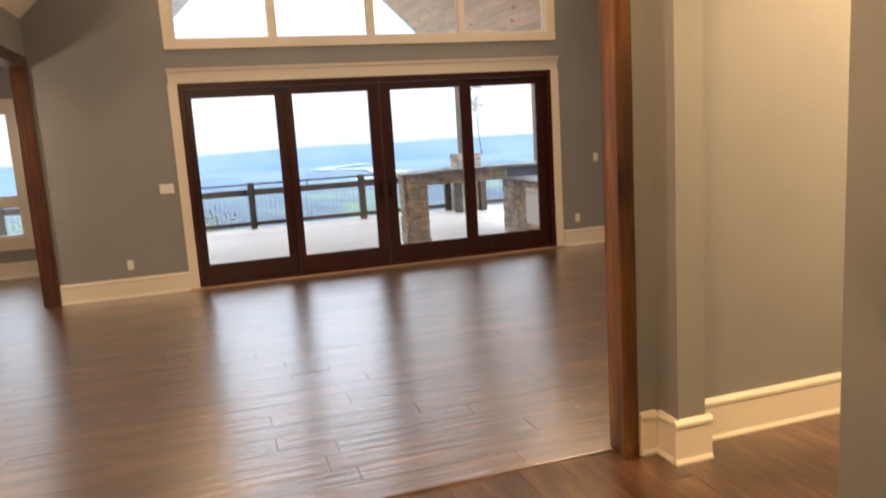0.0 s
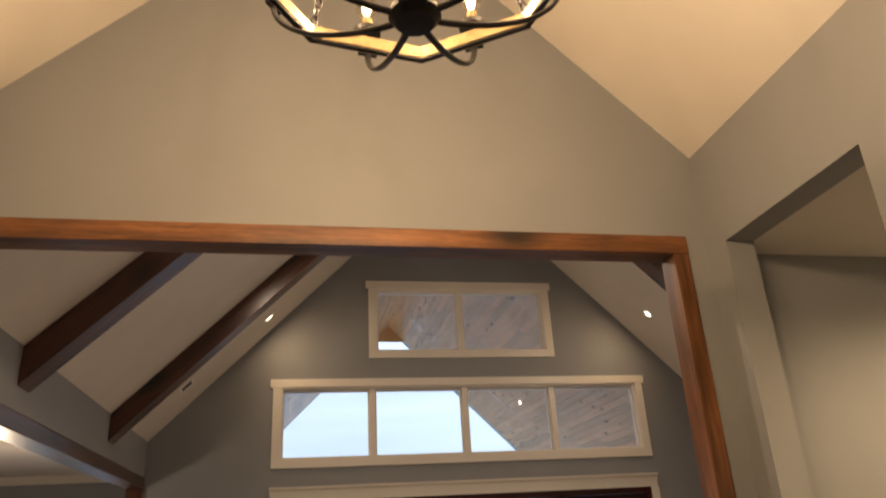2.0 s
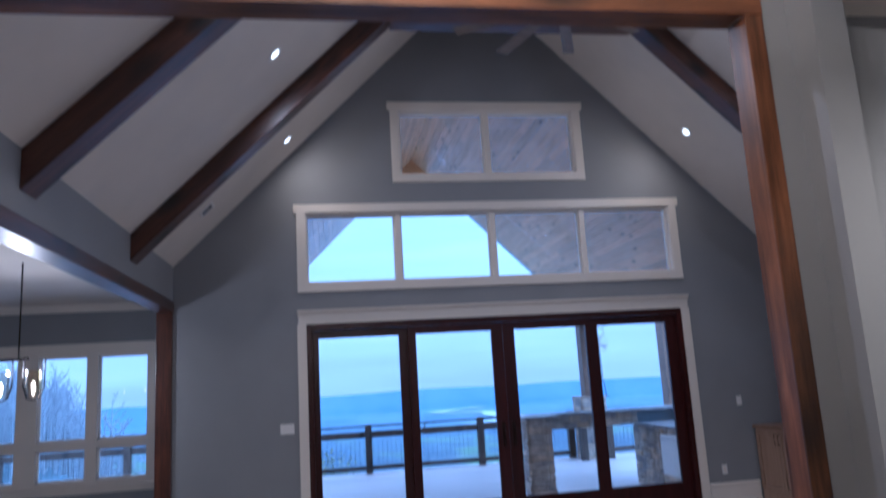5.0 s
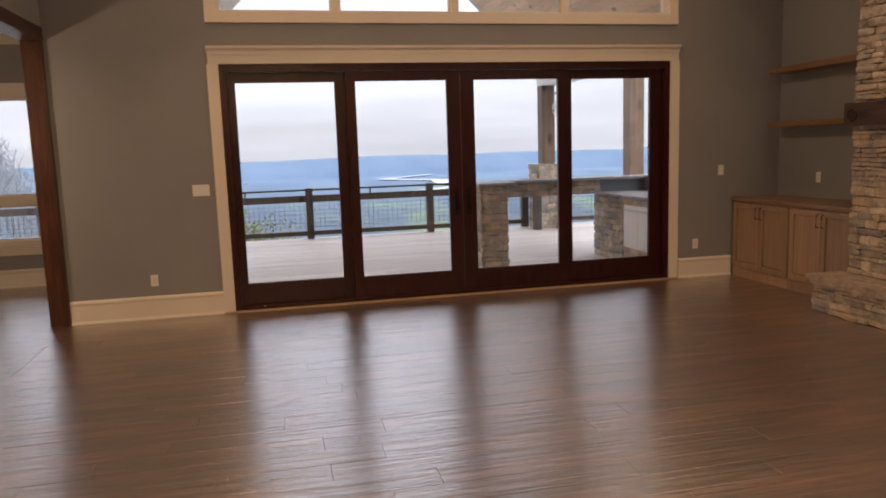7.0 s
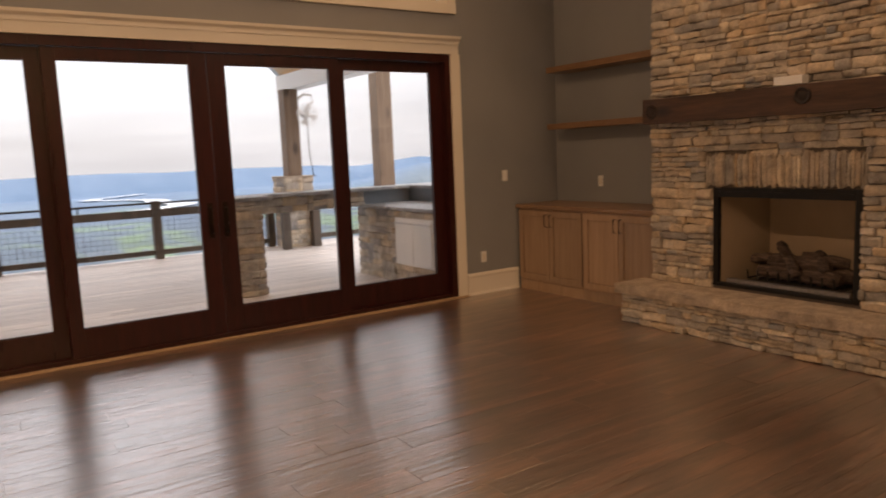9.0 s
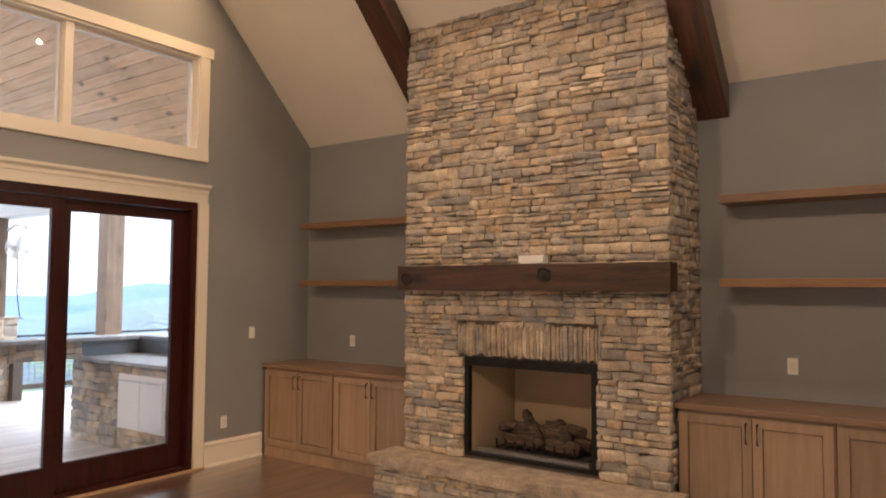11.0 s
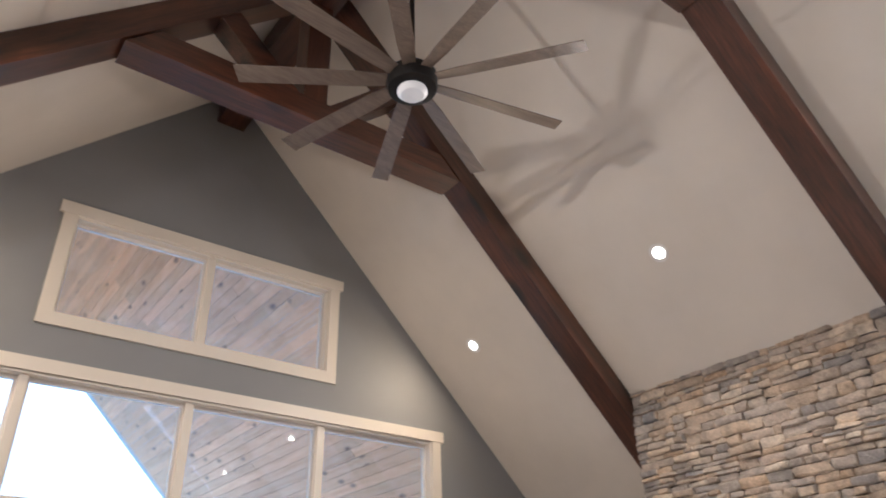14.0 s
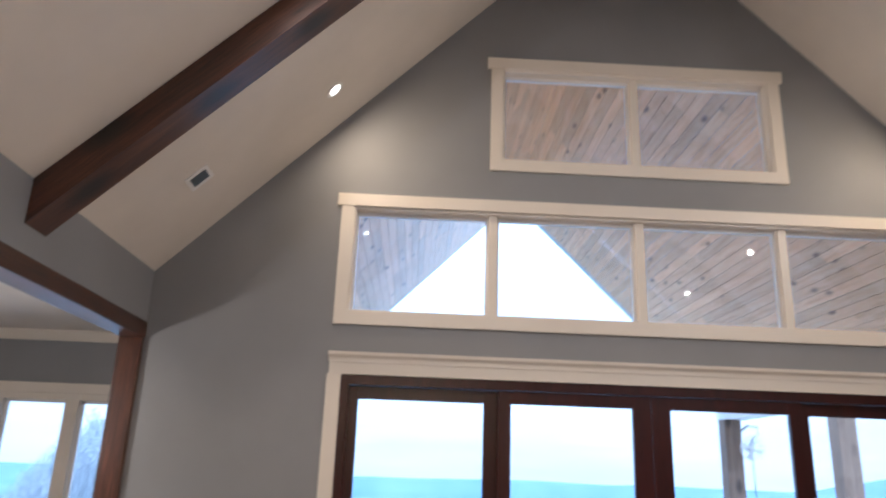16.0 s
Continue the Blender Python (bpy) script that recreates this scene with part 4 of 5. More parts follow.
# ---- fireplace ----
FX, FY0, FY1 = 3.20, -4.20, -1.95      # face of the core behind the stones; sides
OY0, OY1, OZ0, OZ1 = -3.685, -2.535, 0.36, 1.15   # firebox opening
fp = thing("fireplace", (3.5, (FY0 + FY1) / 2, 0), "tall ledge-stone fireplace rising to the sloped ceiling with raised hearth", "fireplace")
bm = bmesh.new()
x2 = XR - 0.002
top = lambda x: ceil_z(x) - 0.004
for y0, y1, z0 in ((FY0, OY0, 0.0), (OY1, FY1, 0.0), (OY0, OY1, OZ1)):
    prism(bm, [(FX, z0), (x2, z0), (x2, top(x2)), (FX, top(FX))], y0, y1)
box(bm, FX, x2, OY0, OY1, 0, OZ0)
part("core", bm, MORTAR, fp)
fh = ceil_z(3.15) - 0.01
stone_face(fp, (FX, FY1 + 0.022, 0.335), (0, -1, 0), (0, 0, 1), FY1 - FY0 + 0.05, fh - 0.335,
           holes=[(FY1 + 0.022 - OY1, FY1 + 0.022 - OY0, 0.0, OZ1 - 0.335), (FY1 - OY1 - 0.04, FY1 - OY0 + 0.04, OZ1 - 0.345, 1.41 - 0.335)], singles=0.6, label="uneven brown and grey ledge stones")
for y, u, o in ((FY0, (1, 0, 0), (FX, FY0, 0)), (FY1, (-1, 0, 0), (XR - 0.004, FY1, 0))):
    wside = XR - FX - 0.004
    stone_face(fp, o, u, (0, 0, 1), wside, EAVE + 0.02, label="uneven brown and grey ledge stones", depth=(0.015, 0.04))
# stones of the sides above the eaves step back with the slope
for k in range(9):
    z = EAVE + 0.02 + k * 0.075
    if z + 0.07 > ceil_z(FX - 0.03):
        break
    xe = XC + HALF - (z + 0.075 - EAVE)
    stone_face(fp, (FX, FY0, z), (1, 0, 0), (0, 0, 1), max(0.06, xe - FX), 0.07, depth=(0.015, 0.04))
    stone_face(fp, (xe - 0.004, FY1, z), (-1, 0, 0), (0, 0, 1), max(0.06, xe - FX), 0.07, depth=(0.015, 0.04))
# upright stones over the opening
y = OY1 + 0.05
while y > OY0 - 0.02:
    w = RNG.uniform(0.018, 0.044)
    ob = new("lintel_stone", ROCKS[RNG.randrange(14)])
    place(ob, fp)
    base = Matrix(((0, 0, -1, 0), (-1, 0, 0, 0), (0, 1, 0, 0), (0, 0, 0, 1)))
    hgt = RNG.uniform(0.232, 0.242)
    ob.matrix_basis = Matrix.Translation((FX, y - w / 2, OZ1 + 0.02 + hgt / 2)) @ base @ Matrix.Diagonal((w - 0.003, hgt, RNG.uniform(0.038, 0.05), 1))
    y -= w
# firebox
fb = bmesh.new()
box(fb, FX + 0.54, FX + 0.56, OY0 + 0.02, OY1 - 0.02, OZ0, OZ1)
part("back_panel", fb, FIREBRICK, fp, "tan firebrick back panel")
for edge, turn in ((OY0, 1), (OY1, -1)):
    pts = [(FX + 0.02, edge + turn * 0.032), (FX + 0.54, edge + turn * 0.15), (FX + 0.54, edge + turn * 0.13), (FX + 0.02, edge + turn * 0.012)]
    part("side_panel", prism(bmesh.new(), pts, OZ0 + 0.016, OZ1 - 0.021, 2), FIREBRICK, fp, "tan firebrick side panel")
part("firebox_top", B(FX + 0.02, FX + 0.54, OY0 + 0.02, OY1 - 0.02, OZ1 - 0.02, OZ1), BLACK, fp)
part("firebox_floor", B(FX + 0.02, FX + 0.54, OY0 + 0.02, OY1 - 0.02, OZ0, OZ0 + 0.015), BLACK, fp)
fr = bmesh.new()
for a, b, c, d in ((OY0, OY0 + 0.045, OZ0, OZ1), (OY1 - 0.045, OY1, OZ0, OZ1), (OY0 + 0.045, OY1 - 0.045, OZ1 - 0.075, OZ1), (OY0 + 0.045, OY1 - 0.045, OZ0, OZ0 + 0.03)):
    box(fr, FX - 0.015, FX + 0.03, a, b, c, d, bevel=0.003)
part("firebox_frame", fr, BLACK, fp, "black metal firebox frame")
for a, b in ((OY0 + 0.002, OY0 + 0.03), (OY1 - 0.03, OY1 - 0.002)):
    part("side_channel", B(FX + 0.031, FX + 0.13, a, b, OZ0 + 0.016, OZ1 - 0.022), BLACK, fp, "black metal side channel")
part("louvre", B(FX - 0.022, FX + 0.0, OY0 + 0.05, OY1 - 0.05, OZ1 - 0.05, OZ1 - 0.03), BLACK, fp)
part("ember_tray", B(FX + 0.04, FX + 0.09, OY0 + 0.09, OY1 - 0.09, OZ0 + 0.016, OZ0 + 0.055), STEEL, fp, "steel ember tray lip")
# hearth
HY0, HY1, HX = -4.30, -1.85, 2.86
hb = part("hearth_core", B(HX + 0.02, FX, HY0 + 0.03, HY1 - 0.03, 0, 0.255), MORTAR, fp)
stone_face(fp, (HX + 0.02, HY1 - 0.02, 0.0), (0, -1, 0), (0, 0, 1), HY1 - HY0 - 0.04, 0.25, singles=0.5, depth=(0.02, 0.055))
stone_face(fp, (HX + 0.0, HY0 + 0.03, 0.0), (1, 0, 0), (0, 0, 1), FX - HX + 0.3, 0.25, singles=0.5, depth=(0.015, 0.04))
stone_face(fp, (FX + 0.0, HY1 - 0.03, 0.0), (-1, 0, 0), (0, 0, 1), FX - HX, 0.25, singles=0.5, depth=(0.015, 0.04))
bm = B(HX - 0.045, FX + 0.0, HY0 - 0.03, HY1 + 0.03, 0.255, 0.335)
bmesh.ops.subdivide_edges(bm, edges=list(bm.edges), cuts=22, use_grid_fill=True)
for v in bm.verts:
    n = noise.noise(v.co * 14)
    n2 = noise.noise(v.co * 40)
    if v.co.x < HX or v.co.y < HY0 or v.co.y > HY1:
        v.co.x += 0.016 * n + 0.008 * n2 if v.co.x < HX else 0
        v.co.y += 0.010 * n
        v.co.z += 0.004 * n2
part("hearth_slab", bm, SLAB, fp, "tan stone slab with rough split edge")

# gas logs
lg = thing("gas_logs", (FX + 0.28, -3.11, OZ0 + 0.015), "charred ceramic gas logs stacked on a grate", "gas logs")
bm = B(FX + 0.12, FX + 0.46, -3.50, -2.72, OZ0 + 0.016, OZ0 + 0.04)
part("ash_bed", bm, EMBER, lg)
for k in range(9):
    part("grate_bar", tube(bmesh.new(), [(FX + 0.10, -3.45 + k * 0.085, OZ0 + 0.14), (FX + 0.11, -3.45 + k * 0.085, OZ0 + 0.07), (FX + 0.45, -3.45 + k * 0.085, OZ0 + 0.07)], 0.008, 6), BLACK, lg)
for y0, z0, x0, y1, z1, x1, r in ((-3.48, .12, .36, -2.74, .12, .36, .055), (-3.45, .11, .20, -2.80, .12, .22, .045), (-3.30, .19, .30, -2.86, .20, .26, .05),
                                  (-3.16, .13, .13, -2.90, .33, .34, .036), (-3.36, .16, .18, -3.20, .27, .36, .038), (-3.02, .23, .32, -2.72, .21, .24, .035), (-3.44, .22, .34, -3.12, .25, .28, .036)):
    pts, rad = [], []
    for i in range(9):
        u = i / 8
        p = Vector((FX + x0 + (x1 - x0) * u, y0 + (y1 - y0) * u, OZ0 + z0 + (z1 - z0) * u))
        n = noise.noise(p * 11)
        pts.append(p + Vector((0.012 * n, 0, 0.014 * noise.noise(p * 17))))
        rad.append(1.5 * r * (0.85 + 0.35 * noise.noise(p * 23)) * (0.75 if i in (0, 8) else 1))
    part("log", tube(bmesh.new(), pts, rad, 9), LOGS, lg, "", True)

# mantel
bm = B(3.05, FX + 0.0, -4.27, -1.935, 1.678, 1.88)
bmesh.ops.subdivide_edges(bm, edges=list(bm.edges), cuts=10, use_grid_fill=True)
for v in bm.verts:
    n = noise.noise(v.co * 6) * 0.008 + noise.noise(v.co * 21) * 0.004
    v.co.x += n if v.co.x < 3.12 else 0
    v.co.z += n
mantel = solid("mantel_shelf", bm, MANTELWOOD, "thick dark rough-hewn timber mantel on the stone fireplace", "mantel shelf", smooth=True)
KNOT = wood("charred_knot", (0.004, 0.002, 0.0015), (0.012, 0.006, 0.004), (0.035, 0.017, 0.010), 2, 0.7, 6.0, False)
for ky, kz, kr in ((-2.03, 1.775, 0.058), (-3.33, 1.80, 0.060)):
    bm = bmesh.new()
    rings = []
    for j, (q, out) in enumerate(((1.0, 0.0), (0.82, 0.012), (0.55, 0.004), (0.25, 0.010))):
        ring = []
        for i in range(18):
            a = 2 * math.pi * i / 18
            w = kr * q * (1 + 0.25 * noise.noise(Vector((math.cos(a) * 1.7, math.sin(a) * 1.7, ky + j))))
            ring.append(bm.verts.new((3.052 - out, ky + w * 1.15 * math.cos(a), kz + w * math.sin(a))))
        rings.append(ring)
    for lo, hi in zip(rings, rings[1:]):
        for i in range(18):
            bm.faces.new((lo[i], hi[i], hi[(i + 1) % 18], lo[(i + 1) % 18]))
    bm.faces.new(rings[-1][::-1])
    part("knot", bm, KNOT, mantel, "dark knot in the timber", True)
bx = thing("small_box", (3.12, -3.2, 1.883), "small white cardboard box lying on the timber mantel", "box")
part("carton", B(3.075, 3.16, -3.31, -3.10, 1.886, 1.947, bevel=0.003), WHITE, bx)
part("flap_edge", B(3.0735, 3.075, -3.305, -3.105, 1.926, 1.929), TRIM, bx)


# ---- base cabinets, tops, floating shelves ----
def cabinet(y0, y1, label):
    """A two-door base cabinet against the east wall, facing west."""
    x0, x1, h = 3.255, XR - 0.003, 0.885
    cb = thing("base_cabinet", ((x0 + x1) / 2, (y0 + y1) / 2, 0), label, "cabinet", "built-in base cabinets")
    bm = bmesh.new()
    box(bm, x0 + 0.02, x1, y0 + 0.002, y1 - 0.002, 0.10, h)
    part("body", bm, CABWOOD, cb)
    part("plinth", B(x0 + 0.012, x1, y0 + 0.002, y1 - 0.002, 0.0, 0.10), CABWOOD, cb)
    mid = (y0 + y1) / 2
    for a, b, s in ((y0 + 0.012, mid - 0.003, 1), (mid + 0.003, y1 - 0.012, -1)):
        bm = bmesh.new()
        z0, z1, w = 0.125, h - 0.02, 0.058
        box(bm, x0 - 0.002, x0 + 0.018, a, a + w, z0, z1, bevel=0.0015)
        box(bm, x0 - 0.002, x0 + 0.018, b - w, b, z0, z1, bevel=0.0015)
        box(bm, x0 - 0.001, x0 + 0.018, a + w, b - w, z1 - w, z1)
        box(bm, x0 - 0.001, x0 + 0.018, a + w, b - w, z0, z0 + w)
        box(bm, x0 + 0.011, x0 + 0.0185, a + w + 0.007, b - w - 0.007, z0 + w + 0.007, z1 - w - 0.007, bevel=0.002)
        d = part("door", bm, CABWOOD, cb)
        yh = b - 0.032 if s > 0 else a + 0.032
        part("handle", tube(bmesh.new(), [(x0, yh, 0.70), (x0 - 0.028, yh, 0.705), (x0 - 0.028, yh, 0.825), (x0, yh, 0.83)], 0.0055, 8), BRONZE, d, "dark bronze bar handle", True)


cabinet(-1.00, -0.035, "taupe stained two-door base cabinet beside the fireplace")
cabinet(-1.93, -1.00, "taupe stained two-door base cabinet touching the fireplace")
cabinet(-5.20, -4.24, "taupe stained two-door base cabinet beside the fireplace")
cabinet(-6.05, -5.20, "taupe stained two-door base cabinet near the room corner")
for y0, y1 in ((-1.945, -0.004), (YS + 0.004, -4.225)):
    solid("cabinet_top", B(3.245, XR - 0.002, y0, y1, 0.887, 0.925, bevel=0.004), CABTOP, "taupe stained wooden top over the base cabinets", "countertop", "cabinet tops")
    for z in (1.745, 2.345):
        a, b = (-1.78, -0.15) if y0 > -3 else (-5.86, -4.44)
        solid("floating_shelf", B(3.60, XR - 0.002, a, b, z - 0.03, z + 0.03, bevel=0.003), SHELFWOOD, "thick pale oak floating shelf on the grey wall", "shelf", "floating shelves")


# ---- deck and porch ----
DK = -0.15
deck = thing("deck", (0, 3.9, DK), "greyed plank deck under the porch roof", "deck", kind="structure")
bm = bmesh.new()
y = 0.18
rows = []
while y < 7.55:
    rows.append(y)
    y += 0.145
part("deck_joists", B(-12, 7.4, 0.175, 7.5, DK - 0.28, DK - 0.05), MORTAR, deck)
bm = bmesh.new()
for r in rows:
    x = -4.0 if r < DY + 0.2 else -12.0
    x -= RNG.uniform(0, 1.5) if x < -5 else 0
    while x < 7.4:
        w = RNG.uniform(2.4, 4.2)
        box(bm, x, min(x + w - 0.004, 7.4), r, r + 0.137, DK - 0.035, DK + RNG.uniform(-0.002, 0.0))
        x += w
part("deck_boards", bm, DECKWOOD, deck, kind="stuff")


def railing(x0, x1, posts, y=7.40):
    rl = thing("deck_railing", ((x0 + x1) / 2, y, DK), "dark timber deck railing with wire mesh panels", "railing", "deck railings")
    for p in posts:
        part("rail_post", B(p - 0.07, p + 0.07, y - 0.07, y + 0.07, DK, 0.88, bevel=0.006), RAILWOOD, rl)
    xs = sorted([x0] + list(posts) + [x1])
    for a, b in zip(xs, xs[1:]):
        if b - a < 0.2:
            continue
        part("top_rail", B(a + 0.05, b - 0.05, y - 0.025, y + 0.025, 0.60, 0.735, bevel=0.004), RAILWOOD, rl)
        part("bottom_rail", B(a + 0.05, b - 0.05, y - 0.025, y + 0.025, DK + 0.07, DK + 0.16, bevel=0.004), RAILWOOD, rl)
        part("cable_cap", tube(bmesh.new(), [(a, y, 0.845), (b, y, 0.845)], 0.018, 8), BLACK, rl)
        m = (a + b) / 2
        part("cap_bracket", B(m - 0.012, m + 0.012, y - 0.012, y + 0.012, 0.73, 0.84), BLACK, rl)
        bm = bmesh.new()
        n = int((b - a) / 0.10)
        for k in range(1, n):
            x = a + (b - a) * k / n
            box(bm, x - 0.002, x + 0.002, y - 0.002, y + 0.002, DK + 0.15, 0.61)
        for k in range(1, 7):
            z = DK + 0.16 + k * 0.085
            box(bm, a + 0.05, b - 0.05, y - 0.0022, y + 0.0022, z - 0.002, z + 0.002)
        part("wire_mesh", bm, BLACK, rl, "thin black wire mesh", kind="stuff")


railing(-12.0, 3.36, [-11.3, -8.82, -6.34, -3.86, -1.36, 1.14, 3.24])
railing(4.1, 7.3, [7.2])

# porch column with stone base, second post, header
col = thing("porch_column", (3.75, 7.07, DK), "square cedar porch post on a stone pier", "column", "porch posts")
part("pier_core", B(3.36, 3.92, 6.82, 7.36, DK, 1.16), MORTAR, col)
stone_face(col, (3.36, 6.82, DK), (1, 0, 0), (0, 0, 1), 0.56, 1.31, depth=(0.02, 0.04), low=0.06, high=0.13, label="tan ledge stones")
stone_face(col, (3.36, 7.36, DK), (0, -1, 0), (0, 0, 1), 0.54, 1.31, depth=(0.02, 0.04), low=0.06, high=0.13, label="tan ledge stones")
part("pier_cap", B(3.33, 3.95, 6.79, 7.40, 1.162, 1.20, bevel=0.01), SLAB, col)
part("post", B(3.50, 3.78, 6.94, 7.22, 1.20, 2.82, bevel=0.008), POSTWOOD, col)
for x0, x1 in ((3.20, 3.35), (3.80, 3.95)):
    part("side_post", B(x0, x1, 6.63, 6.775, DK, 0.80, bevel=0.006), RAILWOOD, col, "dark timber post")
col = thing("porch_post", (5.6, 7.05, DK), "square cedar porch post beyond the grill counter", "column", "porch posts")
part("post", B(5.49, 5.82, 6.93, 7.26, DK, 3.6, bevel=0.008), POSTWOOD, col)
for s, x in (("east", 3.76), ("west", -3.83)):
    solid("porch_header", B(x - 0.15, x + 0.15, 0.18, 7.55, 2.82, 3.11, bevel=0.006), WHITE if s == "east" else TRIM, "white boxed header beam carried on the porch posts", "header beam", "porch headers")

# porch roof: boards under two slopes
PZ, PX, PY = 6.92, -0.10, 7.5
roof = thing("porch_roof", (PX, 3.8, PZ), "vaulted porch roof lined with knotty pine boards", "porch roof", kind="structure")
for s in (-1, 1):
    bm = bmesh.new()
    d = 0.0
    L = (4.0 if s > 0 else 3.87) * math.sqrt(2)
    while d < L:
        y = 0.175 - RNG.uniform(0, 2.0)
        while y < PY:
            ln = RNG.uniform(1.8, 3.6)
            a, b = max(y, 0.175), min(y + ln - 0.003, PY)
            if b > a:
                box(bm, d + 0.002, d + 0.133, a, b, RNG.uniform(-0.0015, 0.0), 0.02)
            y += ln
        d += 0.135
    m = Matrix.Translation((PX, 0, PZ)) @ Matrix.Rotation(radians(45), 4, "Y")
    if s < 0:
        m = Matrix.Translation((PX, 0, PZ)) @ Matrix.Scale(-1, 4, (1, 0, 0)) @ Matrix.Rotation(radians(45), 4, "Y")
    bm.transform(m)
    part("pine_boards", bm, PINE, roof, "knotty pine boards", kind="stuff")
    bm = bmesh.new()
    box(bm, -0.1, L, 0.175, PY + 0.25, 0.03, 0.20)
    bm.transform(m)
    part("roof_deck", bm, SIDING, roof)
part("peak_board", prism(bmesh.new(), [(PX - 0.40, 6.53), (PX + 0.40, 6.53), (PX, 6.93)], PY - 0.06, PY), PINE, roof)

# wall fan on the porch column
wf = thing("outdoor_fan", (3.80, 6.88, 2.35), "white oscillating fan bracketed to the porch post", "fan")
part("bracket", tube(bmesh.new(), [(3.76, 6.92, 2.62), (3.86, 6.86, 2.72), (4.0, 6.82, 2.70), (4.02, 6.80, 2.58), (3.90, 6.78, 2.50), (3.84, 6.78, 2.40)], 0.028, 8), WHITE, wf, "", True)
fc = Vector((3.84, 6.70, 2.33))
bm = bmesh.new()
for r in (0.06, 0.11, 0.16, 0.21):
    tube(bm, [fc + Vector((r * math.cos(a), -0.05 + 0.15 * r, r * math.sin(a))) for a in [2 * math.pi * k / 24 for k in range(25)]], 0.006, 5)
for k in range(16):
    a = 2 * math.pi * k / 16
    tube(bm, [fc + Vector((0, -0.06, 0)), fc + Vector((0.21 * math.cos(a), -0.02, 0.21 * math.sin(a))), fc + Vector((0.12 * math.cos(a), 0.08, 0.12 * math.sin(a)))], 0.0035, 4)
part("cage", bm, WHITE, wf)
for k in range(4):
    bm = prism(bmesh.new(), [(0.03, -0.02), (0.18, -0.06), (0.19, 0.05), (0.03, 0.02)], -0.003, 0.003, 1)
    bm.transform(Matrix.Translation(fc) @ Matrix.Rotation(radians(90 * k + 20), 4, "Y") @ Matrix.Rotation(radians(20), 4, "X"))
    part("blade", bm, WHITE, wf)
part("motor", tube(bmesh.new(), [fc + Vector((0, 0.02, 0)), fc + Vector((0, 0.16, 0))], 0.06, 12), WHITE, wf, "", True)
part("cord", tube(bmesh.new(), [(3.93, 6.92, 2.3), (3.93, 6.90, 1.6), (3.97, 6.86, 1.2), (4.02, 6.84, 1.16)], 0.008, 6), BLACK, wf)

# outdoor bar: pier, raised ledge, grill counter
bar = thing("outdoor_bar", (2.6, 2.7, DK), "stone-faced outdoor bar with grey stone ledge and counter", "outdoor bar")
part("pier_core", B(0.93, 1.29, 2.53, 2.89, DK, 1.03), MORTAR, bar)
kw = dict(depth=(0.02, 0.045), low=0.06, high=0.12, label="tan ledge stones", short=0.12, long=0.36)
stone_face(bar, (0.93, 2.53, DK), (1, 0, 0), (0, 0, 1), 0.36, 1.18, singles=2, **kw)
stone_face(bar, (0.93, 2.89, DK), (0, -1, 0), (0, 0, 1), 0.36, 1.18, **kw)
stone_face(bar, (1.29, 2.53, DK), (0, 1, 0), (0, 0, 1), 0.36, 1.18, **kw)
part("ledge_core", B(1.33, 4.3, 2.97, 3.12, 0.83, 1.03), MORTAR, bar)
stone_face(bar, (1.33, 2.97, 0.82), (1, 0, 0), (0, 0, 1), 1.62, 0.21, singles=2, **kw)
bm = B(0.85, 1.42, 2.44, 3.20, 1.03, 1.075, bevel=0.008)
part("pier_slab", bm, BLUESTONE, bar)
part("ledge_slab", B(1.425, 4.4, 2.86, 3.24, 1.03, 1.075, bevel=0.008), BLUESTONE, bar)
part("counter_core", B(2.95, 3.72, 0.75, 3.12, DK, 0.80), MORTAR, bar)
stone_face(bar, (2.95, 3.12, DK), (0, -1, 0), (0, 0, 1), 2.37, 0.94, holes=[(1.08, 1.95, 0.27, 0.85)], singles=2, **kw)
stone_face(bar, (2.95, 0.75, DK), (1, 0, 0), (0, 0, 1), 0.77, 0.94, **kw)
part("counter_slab", B(2.90, 3.70, 0.70, 2.968, 0.80, 0.845, bevel=0.006), BLUESTONE, bar)
part("back_panel", B(2.95, 3.72, 2.955, 2.965, 0.846, 1.03), SLATE, bar, "slate grey splash panel")
part("side_panel", B(3.70, 3.80, 0.7, 2.954, 0.846, 1.03), SLATE, bar, "slate grey splash panel")
part("side_slab", B(3.66, 4.1, 0.65, 2.855, 1.03, 1.075, bevel=0.006), BLUESTONE, bar)
for y0, y1 in ((1.18, 1.60), (1.61, 2.03)):
    d = part("access_door", B(2.895, 2.92, y0, y1, 0.13, 0.68, bevel=0.004), WHITE, bar, "white metal access door")
    part("pull", B(2.875, 2.895, y0 + 0.03, y1 - 0.03, 0.635, 0.65), STEEL, d)
part("door_frame", B(2.91, 2.945, 1.15, 2.06, 0.10, 0.71), WHITE, bar)

